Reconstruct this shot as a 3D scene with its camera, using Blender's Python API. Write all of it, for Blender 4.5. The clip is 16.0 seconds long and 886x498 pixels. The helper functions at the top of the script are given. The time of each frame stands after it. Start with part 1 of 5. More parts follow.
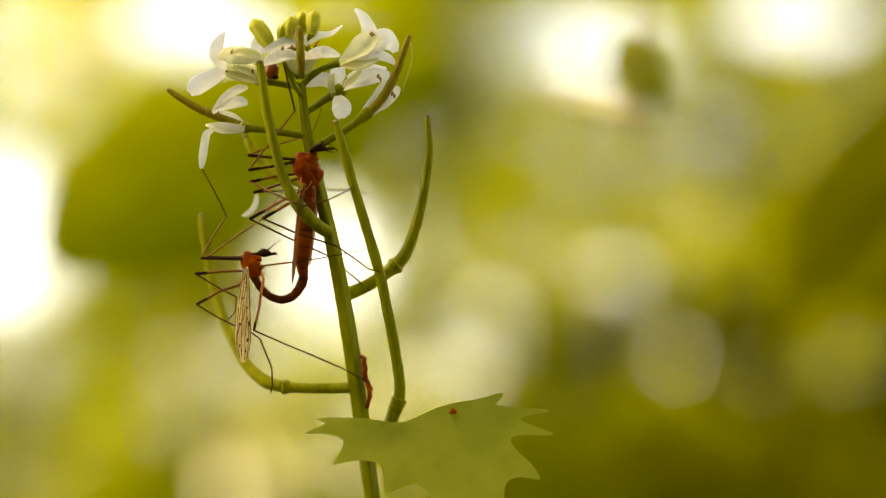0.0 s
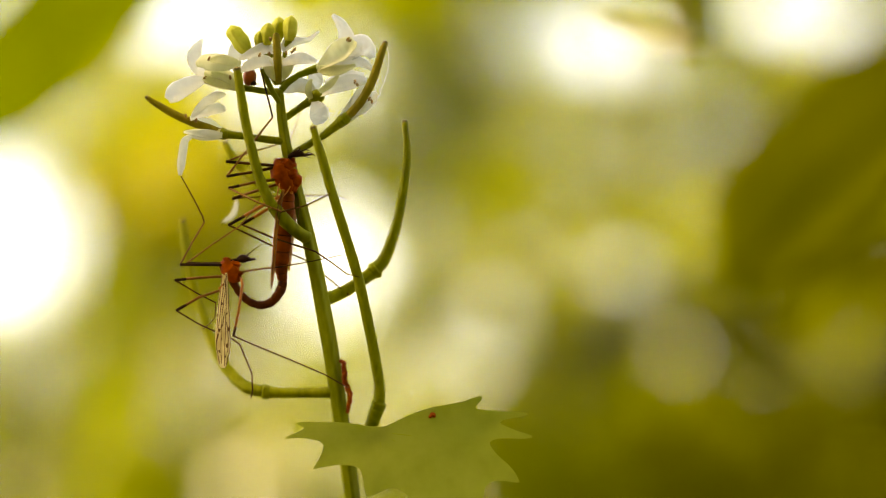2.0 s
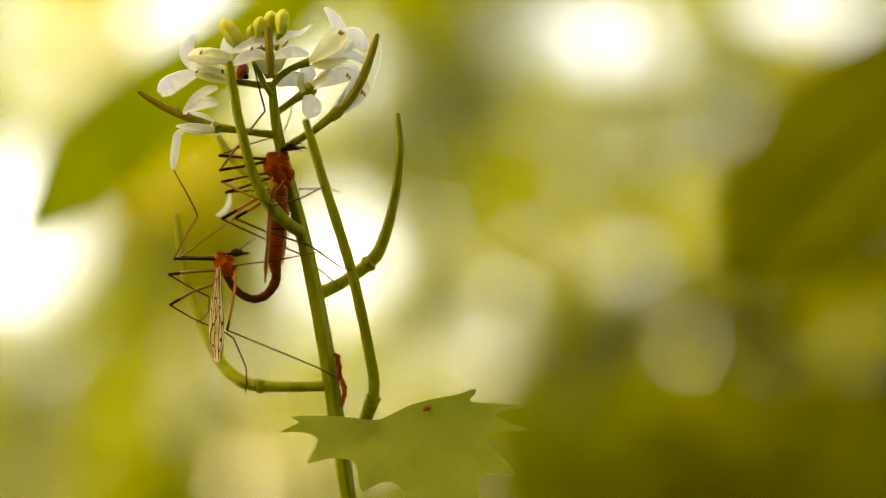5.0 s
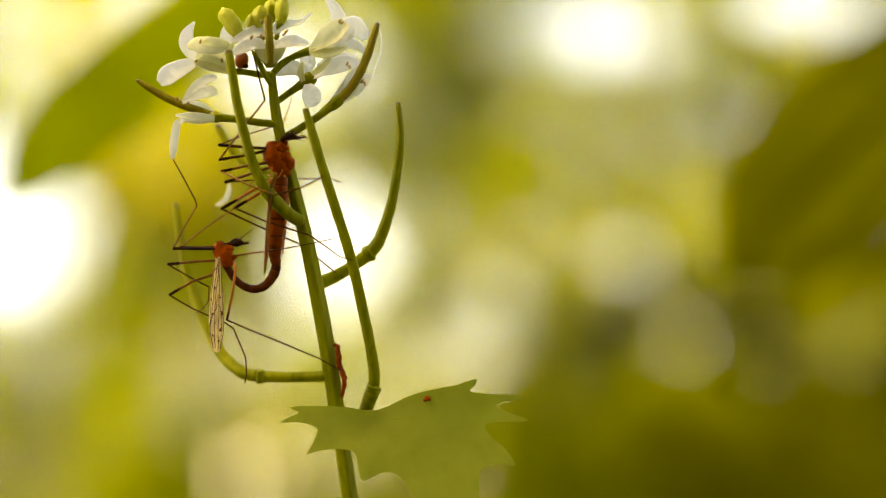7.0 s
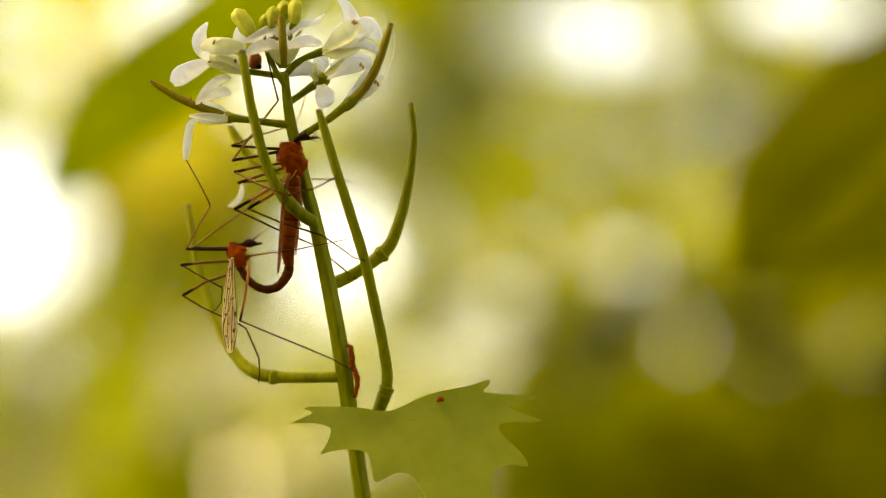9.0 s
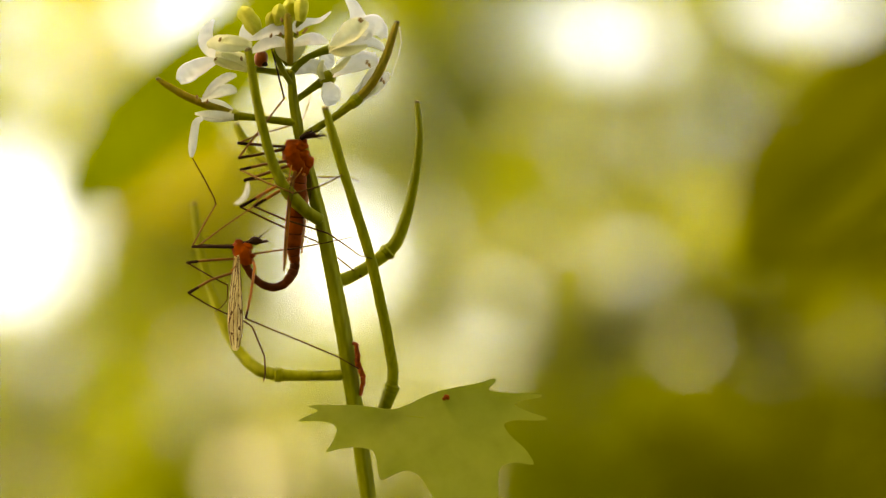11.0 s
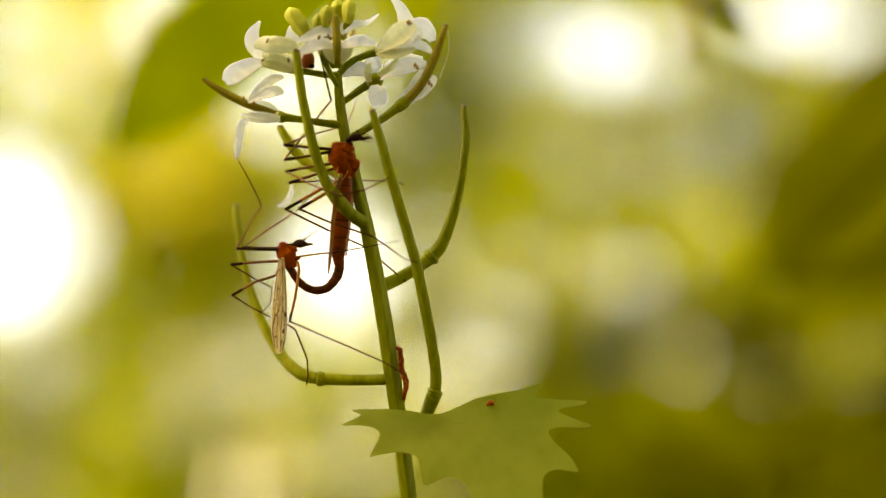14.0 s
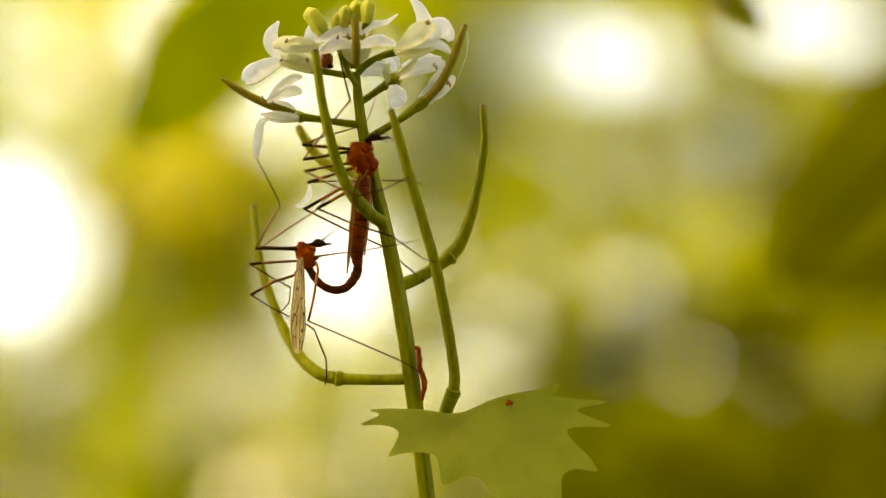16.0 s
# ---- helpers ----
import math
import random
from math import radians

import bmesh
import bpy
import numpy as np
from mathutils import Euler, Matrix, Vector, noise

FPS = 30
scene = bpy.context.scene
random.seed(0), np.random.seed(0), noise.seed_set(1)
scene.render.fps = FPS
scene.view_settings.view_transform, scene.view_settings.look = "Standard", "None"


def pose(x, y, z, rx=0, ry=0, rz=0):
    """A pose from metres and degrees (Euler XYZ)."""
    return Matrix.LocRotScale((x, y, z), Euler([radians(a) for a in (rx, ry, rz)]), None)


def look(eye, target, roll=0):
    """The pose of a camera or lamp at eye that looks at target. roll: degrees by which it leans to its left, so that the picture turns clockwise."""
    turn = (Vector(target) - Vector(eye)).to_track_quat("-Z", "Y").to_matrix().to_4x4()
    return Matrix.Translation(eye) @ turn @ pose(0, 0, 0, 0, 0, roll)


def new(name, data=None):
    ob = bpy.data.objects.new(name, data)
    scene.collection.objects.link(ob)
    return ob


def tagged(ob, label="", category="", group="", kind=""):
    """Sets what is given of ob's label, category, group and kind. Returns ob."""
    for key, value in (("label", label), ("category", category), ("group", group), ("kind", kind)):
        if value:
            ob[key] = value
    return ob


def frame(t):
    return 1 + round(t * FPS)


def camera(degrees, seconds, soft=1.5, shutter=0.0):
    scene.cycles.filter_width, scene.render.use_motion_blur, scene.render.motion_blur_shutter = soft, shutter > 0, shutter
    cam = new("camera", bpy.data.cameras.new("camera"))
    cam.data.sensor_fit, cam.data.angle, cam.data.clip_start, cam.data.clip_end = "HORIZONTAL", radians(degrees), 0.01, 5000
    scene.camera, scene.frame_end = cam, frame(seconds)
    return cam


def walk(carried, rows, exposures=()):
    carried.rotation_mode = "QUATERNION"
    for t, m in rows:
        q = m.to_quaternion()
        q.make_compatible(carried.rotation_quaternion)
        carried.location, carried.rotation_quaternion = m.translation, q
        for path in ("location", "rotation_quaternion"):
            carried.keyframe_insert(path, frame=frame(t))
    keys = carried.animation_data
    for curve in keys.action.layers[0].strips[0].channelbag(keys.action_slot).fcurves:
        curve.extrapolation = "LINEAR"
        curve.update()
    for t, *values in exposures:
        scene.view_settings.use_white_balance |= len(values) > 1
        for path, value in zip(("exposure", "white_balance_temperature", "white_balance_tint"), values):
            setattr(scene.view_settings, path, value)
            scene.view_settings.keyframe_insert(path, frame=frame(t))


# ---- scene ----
# ---------------------------------------------------------------- camera
EYE, TILT, FOCUS = 0.62, 10.0, 0.2607
cam = camera(28.0, 16.0, soft=1.15)
cam.data.dof.use_dof = True
cam.data.dof.focus_distance = FOCUS - 0.002
cam.data.dof.aperture_fstop = 4.5
cam.data.dof.aperture_blades = 0
STAND = pose(0, 0, EYE, TILT, 0, 0)
ROWS = [
    (0.0, -0.004, -0.016, 0.017, 0.000, -0.002, -0.013),
    (0.5, 0.632, 0.006, -0.452, 0.037, -0.077, 0.161),
    (1.0, 1.819, -0.228, 0.536, 0.093, -0.084, 0.153),
    (1.5, 1.747, 0.043, -0.261, 0.162, -0.082, 0.157),
    (2.0, 4.411, -0.882, 1.178, 0.275, -0.119, 0.411),
    (2.5, 4.723, -0.742, 0.606, 0.312, -0.184, 0.620),
    (3.0, 5.901, -0.701, 1.169, 0.338, -0.240, 0.715),
    (3.5, 6.893, -1.218, 2.190, 0.383, -0.361, 0.683),
    (4.0, 6.964, -0.691, 0.974, 0.471, -0.290, 0.846),
    (6.5, 5.495, -0.205, 0.865, 0.605, -0.371, 0.503),
    (7.0, 5.958, 0.386, 0.239, 0.426, -0.472, 0.714),
    (7.5, 5.871, 0.270, -0.232, 0.368, -0.450, 0.789),
    (8.0, 5.909, -0.162, 0.697, 0.404, -0.498, 0.865),
    (8.5, 3.499, -0.137, 1.212, 0.428, -0.399, 0.494),
    (9.0, 3.881, 0.386, -0.119, 0.393, -0.370, 0.726),
    (11.5, 3.000, 0.654, -0.670, 0.445, -0.263, 0.612),
    (12.0, 1.995, 0.842, -0.681, 0.400, -0.153, 0.610),
    (12.5, -1.160, 0.839, -1.439, 0.472, -0.013, 0.440),
    (13.0, -2.723, 1.551, -1.579, 0.459, 0.125, 0.113),
    (13.5, -4.232, 1.642, -1.978, 0.390, 0.119, -0.001),
    (14.0, -4.455, 1.957, -1.973, 0.202, 0.135, -0.014),
    (14.5, -5.315, 2.056, -2.607, 0.215, 0.195, 0.043),
    (15.0, -6.874, 1.957, -2.800, 0.213, 0.304, 0.010),
    (15.5, -5.954, 2.134, -3.002, 0.290, 0.321, -0.032),
    (16.0, -6.756, 1.776, -3.140, 0.289, 0.384, -0.001),
]
walk(cam, [(t, STAND @ pose(x / 1000, y / 1000, z / 1000, 90 + pitch, roll, yaw)) for t, x, y, z, yaw, pitch, roll in ROWS],
     exposures=[(0.0, 3.42, 23500, 20.0), (9.0, 3.42, 23500, 20.0), (16.0, 3.43, 22000, 20.0)])

# ---------------------------------------------------------------- world and sun
world = bpy.data.worlds.new("world")
scene.world = world
world.use_nodes = True
wn = world.node_tree.nodes
sky = wn.new("ShaderNodeTexSky")
sky.sky_type = 'NISHITA'
sky.sun_disc = False
sky.sun_elevation, sky.sun_rotation = radians(57), radians(-121)
sky.air_density, sky.dust_density, sky.ozone_density = 1.0, 1.2, 3.0
world.node_tree.links.new(sky.outputs[0], wn["Background"].inputs[0])
wn["Background"].inputs[1].default_value = 0.118
sun = new("sun", bpy.data.lights.new("sun", 'SUN'))
sun.data.energy, sun.data.angle, sun.data.color = 5.0, radians(10), (1.0, 0.945, 0.81)
sun.matrix_world = look((-2.6, -1.3, 5.6), (0, 0.26, 0.62))

# ---------------------------------------------------------------- materials


def material(name, colour, second, rough=0.5, scale=900.0, bump=0.2, through_light=0.0, coat=0.0, spec=0.4, island=0.0, fade=0.0, stretch=(1, 1, 1), tint=None):
    """Two-scale mottled surface; through_light: share of light that a thin blade lets through; fade: how clear it is."""
    m = bpy.data.materials.new(name)
    m.use_nodes = True
    nt = m.node_tree
    n, l = nt.nodes, nt.links
    p = n["Principled BSDF"]
    tc, mp = n.new("ShaderNodeTexCoord"), n.new("ShaderNodeMapping")
    mp.inputs["Scale"].default_value = stretch
    l.new(tc.outputs["Object"], mp.inputs["Vector"])
    fine, broad = n.new("ShaderNodeTexNoise"), n.new("ShaderNodeTexNoise")
    fine.inputs["Scale"].default_value, fine.inputs["Detail"].default_value = scale, 5
    broad.inputs["Scale"].default_value, broad.inputs["Detail"].default_value = scale / 7, 2
    add = n.new("ShaderNodeMath")
    add.operation = 'MULTIPLY_ADD'
    add.inputs[1].default_value = 0.5
    l.new(fine.outputs["Fac"], add.inputs[0])
    half = n.new("ShaderNodeMath")
    half.operation = 'MULTIPLY'
    half.inputs[1].default_value = 0.5
    for tex in (fine, broad):
        l.new(mp.outputs["Vector"], tex.inputs["Vector"])
    l.new(broad.outputs["Fac"], half.inputs[0])
    l.new(half.outputs[0], add.inputs[2])
    ramp = n.new("ShaderNodeValToRGB")
    ramp.color_ramp.elements[0].position, ramp.color_ramp.elements[1].position = 0.36, 0.66
    ramp.color_ramp.elements[0].color, ramp.color_ramp.elements[1].color = (*colour, 1), (*second, 1)
    l.new(add.outputs[0], ramp.inputs["Fac"])
    out = ramp.outputs["Color"]
    if island:
        geo, hsv = n.new("ShaderNodeNewGeometry"), n.new("ShaderNodeHueSaturation")
        span = n.new("ShaderNodeMapRange")
        span.inputs["To Min"].default_value, span.inputs["To Max"].default_value = 1 - island, 1 + island
        l.new(geo.outputs["Random Per Island"], span.inputs["Value"])
        l.new(span.outputs[0], hsv.inputs["Value"])
        l.new(out, hsv.inputs["Color"])
        out = hsv.outputs["Color"]
    l.new(out, p.inputs["Base Color"])
    p.inputs["Roughness"].default_value = rough
    p.inputs["Specular IOR Level"].default_value = spec
    p.inputs["Coat Weight"].default_value = coat
    if bump:
        b = n.new("ShaderNodeBump")
        b.inputs["Strength"].default_value, b.inputs["Distance"].default_value = bump, 0.25 / scale
        l.new(fine.outputs["Fac"], b.inputs["Height"])
        l.new(b.outputs["Normal"], p.inputs["Normal"])
    shader = p.outputs[0]
    if through_light:
        tr, mix = n.new("ShaderNodeBsdfTranslucent"), n.new("ShaderNodeMixShader")
        if tint:
            tr.inputs["Color"].default_value = (*tint, 1)
        else:
            l.new(out, tr.inputs["Color"])
        mix.inputs[0].default_value = through_light
        l.new(shader, mix.inputs[1])
        l.new(tr.outputs[0], mix.inputs[2])
        shader = mix.outputs[0]
    if fade:
        clear, mix = n.new("ShaderNodeBsdfTransparent"), n.new("ShaderNodeMixShader")
        mix.inputs[0].default_value = fade
        l.new(shader, mix.inputs[1])
        l.new(clear.outputs[0], mix.inputs[2])
        shader = mix.outputs[0]
    l.new(shader, n["Material Output"].inputs["Surface"])
    return m


STEM = material("green_stem", (0.128, 0.152, 0.007), (0.235, 0.265, 0.020), 0.6, 1300, 0.4, 0.25, spec=0.08, stretch=(1, 1, 0.12))
POD = material("green_pod", (0.136, 0.160, 0.007), (0.248, 0.275, 0.022), 0.6, 1300, 0.4, 0.25, spec=0.08, stretch=(1, 1, 0.2))
POD_BROWN = material("olive_brown_pod", (0.15, 0.125, 0.010), (0.26, 0.21, 0.025), 0.65, 1500, 0.3, 0.15, spec=0.1, stretch=(1, 1, 0.2))
TIP = material("brown_pod_tip", (0.075, 0.055, 0.006), (0.13, 0.10, 0.012), 0.6, 2500, 0.3)
STALK = material("young_stalk", (0.13, 0.165, 0.010), (0.20, 0.235, 0.020), 0.6, 1500, 0.3, 0.25, spec=0.1, stretch=(1, 1, 0.2))
PETAL = material("white_petal", (0.74, 0.79, 0.80), (0.85, 0.89, 0.90), 0.6, 400, 0.0, 0.6, spec=0.1)
# own cream of the half-closed flower; on the bell it paints backlit shade
CREAM_PETAL = material("cream_petal", (0.70, 0.73, 0.55), (0.82, 0.85, 0.70), 0.6, 400, 0.0, 0.6, spec=0.1)
THIN_PETAL = material("thin_wilted_petal", (0.60, 0.65, 0.60), (0.72, 0.77, 0.72), 0.6, 400, 0.0, 0.5, fade=0.18, spec=0.1)
SHED_PETAL = material("clear_shed_petal", (0.60, 0.66, 0.60), (0.72, 0.78, 0.72), 0.6, 400, 0.0, 0.6, fade=0.5, spec=0.1)
PALE_SEPAL = material("pale_withered_sepal", (0.60, 0.64, 0.50), (0.74, 0.80, 0.76), 0.6, 500, 0.1, 0.55, fade=0.1, spec=0.1)
SEPAL = material("cream_sepal", (0.58, 0.62, 0.36), (0.76, 0.79, 0.58), 0.6, 700, 0.1, 0.5, spec=0.1)
BUD = material("yellow_green_bud", (0.36, 0.40, 0.04), (0.60, 0.62, 0.14), 0.55, 900, 0.2, 0.3, spec=0.15)
LEAF = material("mustard_leaf", (0.265, 0.33, 0.055), (0.35, 0.41, 0.085), 0.7, 300, 0.15, 0.5, spec=0.06)
LEAF_VEIN = material("leaf_vein", (0.31, 0.38, 0.04), (0.37, 0.44, 0.06), 0.7, 900, 0.1, 0.4, spec=0.06)
ANTHER = material("brown_anther", (0.14, 0.07, 0.012), (0.28, 0.15, 0.03), 0.6, 3000, 0.4)
BODY = material("orange_red_chitin", (0.09, 0.011, 0.001), (0.37, 0.058, 0.003), 0.6, 600, 0.6, 0.06, spec=0.05)
BODY_DARK = material("red_brown_chitin", (0.016, 0.004, 0.001), (0.23, 0.040, 0.003), 0.6, 420, 0.6, 0.05, spec=0.06)
SMOKY = material("smoky_brown_chitin", (0.018, 0.005, 0.001), (0.11, 0.023, 0.003), 0.6, 550, 0.6, 0.04, spec=0.05)
BLACK = material("black_chitin", (0.012, 0.005, 0.002), (0.036, 0.014, 0.004), 0.6, 2500, 0.3, spec=0.05)
LEG_BROWN = material("brown_leg", (0.11, 0.042, 0.008), (0.20, 0.085, 0.015), 0.6, 2500, 0.2, spec=0.12)
LEG_DARK = material("dark_leg", (0.038, 0.015, 0.003), (0.075, 0.029, 0.006), 0.6, 2500, 0.2, spec=0.05)
LEG_ORANGE = material("orange_leg", (0.26, 0.075, 0.007), (0.38, 0.13, 0.014), 0.55, 2500, 0.2, spec=0.15)
WING = material("straw_wing", (0.36, 0.26, 0.09), (0.88, 0.77, 0.46), 0.5, 1500, 0.2, 0.6, fade=0.15, spec=0.1, stretch=(1, 1, 0.14))
WING_BROWN = material("amber_wing", (0.18, 0.06, 0.010), (0.38, 0.16, 0.03), 0.5, 1200, 0.1, 0.5, fade=0.2, spec=0.15)
VEIN = material("wing_vein", (0.07, 0.03, 0.008), (0.14, 0.065, 0.018), 0.6, 2500, 0.1, spec=0.1)
RUST = material("rust_red_husk", (0.12, 0.02, 0.004), (0.32, 0.06, 0.012), 0.9, 1800, 0.9, spec=0.05)
MAROON = material("maroon_shell", (0.07, 0.012, 0.002), (0.30, 0.06, 0.008), 0.45, 500, 0.2, spec=0.2)
SILK = material("silk", (0.7, 0.7, 0.6), (0.8, 0.8, 0.7), 0.4, 900, 0.0, 0.3)
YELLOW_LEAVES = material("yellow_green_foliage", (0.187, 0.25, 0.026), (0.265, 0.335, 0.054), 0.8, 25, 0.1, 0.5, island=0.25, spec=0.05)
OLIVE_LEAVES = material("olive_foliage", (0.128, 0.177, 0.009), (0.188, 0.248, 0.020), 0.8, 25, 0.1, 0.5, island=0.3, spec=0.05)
# golden leaf colour that stands in for sun on the sprays
GOLD_LEAVES = material("sun_golden_green_foliage", (0.29, 0.31, 0.03), (0.38, 0.39, 0.05), 0.8, 25, 0.1, 0.55, island=0.2, spec=0.05)
# shade among the leaves, painted as a darker foliage colour
SHADE_LEAVES = material("shade_toned_foliage", (0.028, 0.035, 0.001), (0.055, 0.069, 0.003), 0.8, 25, 0.1, 0.4, island=0.3, spec=0.05)
BROAD_LEAF = material("broad_leaf", (0.24, 0.295, 0.010), (0.33, 0.385, 0.022), 0.7, 60, 0.2, 0.7, spec=0.05)
OLIVE_LEAF = material("olive_leaf", (0.085, 0.105, 0.003), (0.13, 0.15, 0.006), 0.7, 60, 0.2, 0.45, spec=0.05)
# a leaf's bright gloss, put into a pale base colour
PALE_LEAF = material("pale_gloss_leaf", (0.50, 0.55, 0.36), (0.66, 0.70, 0.52), 0.5, 200, 0.1, 0.4, spec=0.3)
BARK = material("twig_bark", (0.10, 0.075, 0.03), (0.20, 0.16, 0.08), 0.85, 60, 0.5, stretch=(1, 1, 0.2))
SOIL = material("woodland_floor", (0.045, 0.035, 0.014), (0.12, 0.10, 0.04), 0.95, 9, 0.6)

# ---------------------------------------------------------------- mesh helpers


def place(p):
    """World place of a point given in mm: across, away from and up from the middle of the plane in which the plant stands."""
    return STAND @ Vector((p[0] / 1000, FOCUS + p[1] / 1000, p[2] / 1000))


def spline(points, steps):
    """Catmull-Rom through points of any size; returns numpy rows."""
    q = np.array(points, float)
    q = np.vstack([2 * q[0] - q[1], q, 2 * q[-1] - q[-2]])
    rows = []
    for i in range(1, len(q) - 2):
        a, b, c, e = q[i - 1:i + 3]
        for k in range(steps):
            t = k / steps
            rows.append(0.5 * (2 * b + (c - a) * t + (2 * a - 5 * b + 4 * c - e) * t * t + (3 * b - a - 3 * c + e) * t ** 3))
    rows.append(q[-2])
    return np.array(rows)


def tube(bm, points, steps=5, sides=10, ridge=0.0, rough=0.0, flat=1.0, bead=0.0):
    """A tapering round body through points (across, away, up, radius), all in mm. ridge: depth of lengthwise grooves; rough: uneven radius; flat: depth by width; bead: bulges along it."""
    rows = spline(points, steps)
    spots = [place(r[:3]) for r in rows]
    radii = [max(r[3], 0.02) / 1000 * (1 + bead * math.sin(i * 1.1) + bead * noise.noise(Vector((i * 0.31, r[0], 5.0)))) for i, r in enumerate(rows)]
    away = (STAND.to_3x3() @ Vector((0, 1, 0))).normalized()
    rings = []
    for i, c in enumerate(spots):
        d = (spots[min(i + 1, len(spots) - 1)] - spots[max(i - 1, 0)]).normalized()
        side = d.cross(away)
        if side.length < 0.15:
            side = d.cross(Vector((1, 0, 0)))
        side.normalize()
        up = side.cross(d)
        ring = []
        for k in range(sides):
            a = 2 * math.pi * k / sides
            r = radii[i] * (1 + ridge * math.cos(5 * a + 0.6) + (rough * noise.noise(c * 1400 + Vector((k * 0.7, 0, 0))) if rough else 0))
            ring.append(bm.verts.new(c + (side * math.cos(a) + up * math.sin(a) * flat) * r))
        rings.append(ring)
    for a, b in zip(rings, rings[1:]):
        for k in range(sides):
            bm.faces.new((a[k], a[(k + 1) % sides], b[(k + 1) % sides], b[k]))
    for ring, c, s in ((rings[0], 0, -1), (rings[-1], -1, 1)):
        d = (spots[c] - spots[c + (1 if c == 0 else -1)]).normalized()
        tip = bm.verts.new(spots[c] + d * radii[c] * 0.6)
        for k in range(sides):
            bm.faces.new((ring[k], ring[(k + 1) % sides], tip))
    return bm


def blade(bm, points, cup=0.25, lean=(0, -1, 0.25), thick=0.12, steps=4, across=8, ruffle=0.15, notch=0.0):
    """A thin petal or wing along points (across, away, up, half width) in mm; cup: how far its sides bend towards lean."""
    rows = spline(points, steps)
    face = (STAND.to_3x3() @ Vector(lean)).normalized()
    spots = [place(r[:3]) for r in rows]
    grid = []
    seed = Vector(points[0][:3])
    for i, c in enumerate(spots):
        d = (spots[min(i + 1, len(spots) - 1)] - spots[max(i - 1, 0)]).normalized()
        side = d.cross(face).normalized()
        nor = side.cross(d).normalized()
        w = max(rows[i][3], 0.05) / 1000
        line = []
        for k in range(across + 1):
            s = 2 * k / across - 1
            wave = ruffle * w * noise.noise(seed + Vector((s * 1.3, i * 0.35, 2.0)))
            tip = notch * w * (1 - abs(s) ** 1.5) * max(0, i / (len(spots) - 1) - 0.6) * 2.5
            line.append((c + side * s * w + nor * (cup * w * s * s + wave) - d * tip, nor))
        grid.append(line)
    layers = []
    for sign in (0.5, -0.5):
        layers.append([[bm.verts.new(p + n * thick / 1000 * sign * (1 - 0.8 * abs(2 * k / across - 1) ** 3)) for k, (p, n) in enumerate(line)] for line in grid])
    for layer, flip in zip(layers, (False, True)):
        for a, b in zip(layer, layer[1:]):
            for k in range(across):
                f = (a[k], a[k + 1], b[k + 1], b[k])
                bm.faces.new(f[::-1] if flip else f)
    top, low = layers
    n = len(top) - 1
    rim = [(0, k) for k in range(across)] + [(i, across) for i in range(n)] + [(n, k) for k in range(across, 0, -1)] + [(i, 0) for i in range(n, 0, -1)]
    for (a, b), (c, e) in zip(rim, rim[1:] + rim[:1]):
        bm.faces.new((top[a][b], low[a][b], low[c][e], top[c][e]))
    return bm


def ball(bm, centre, size, turn=0.0, rough=0.08, cuts=3):
    """A lumpy ellipsoid at centre (mm) with half sizes in mm, turned in the plane by degrees."""
    made = bmesh.ops.create_icosphere(bm, subdivisions=cuts, radius=1.0)["verts"]
    m = STAND.to_3x3() @ Euler((0, radians(turn), 0)).to_matrix() @ Matrix.Diagonal(Vector(size) / 1000)
    c = place(centre)
    for v in made:
        v.co = c + m @ (v.co * (1 + rough * noise.noise(v.co * 2.3 + Vector(centre))))
    return bm


def part(name, bm, mat, parent, label="", smooth=True):
    """Links bm as one mesh under parent; its points are taken as world places."""
    bmesh.ops.recalc_face_normals(bm, faces=bm.faces)
    me = bpy.data.meshes.new(name)
    bm.to_mesh(me)
    bm.free()
    me.materials.append(mat)
    for f in me.polygons:
        f.use_smooth = smooth
    ob = new(name, me)
    if parent:
        base = parent
        while base.parent:
            base = base.parent
        me.transform(Matrix.Translation(-base.location))
        ob.parent = parent
    return tagged(ob, label)


def thing(name, at, label, category, group="", kind=""):
    ob = new(name)
    ob.location = at
    ob.empty_display_size = 0.01
    return tagged(ob, label, category, group, kind)


# ---------------------------------------------------------------- ground


def ground():
    bm = bmesh.new()
    for ring in range(28):
        r = 0.0 if ring == 0 else 0.25 * 1.42 ** ring
        for k in range(48):
            a = 2 * math.pi * k / 48
            x, y = r * math.cos(a), r * math.sin(a) + 0.5
            bm.verts.new((x, y, -0.004 + min(0.04, r * 0.02) * noise.noise(Vector((x * 0.8, y * 0.8, 0)))))
            if ring == 0:
                break
    bm.verts.ensure_lookup_table()
    for k in range(48):
        bm.faces.new((bm.verts[0], bm.verts[1 + k], bm.verts[1 + (k + 1) % 48]))
    for ring in range(26):
        for k in range(48):
            a, b = 1 + ring * 48 + k, 1 + ring * 48 + (k + 1) % 48
            bm.faces.new((bm.verts[a], bm.verts[a + 48], bm.verts[b + 48], bm.verts[b]))
    ob = part("ground", bm, SOIL, None)
    tagged(ob, "brown woodland floor of bare soil and leaf litter", "ground", kind="structure")


ground()

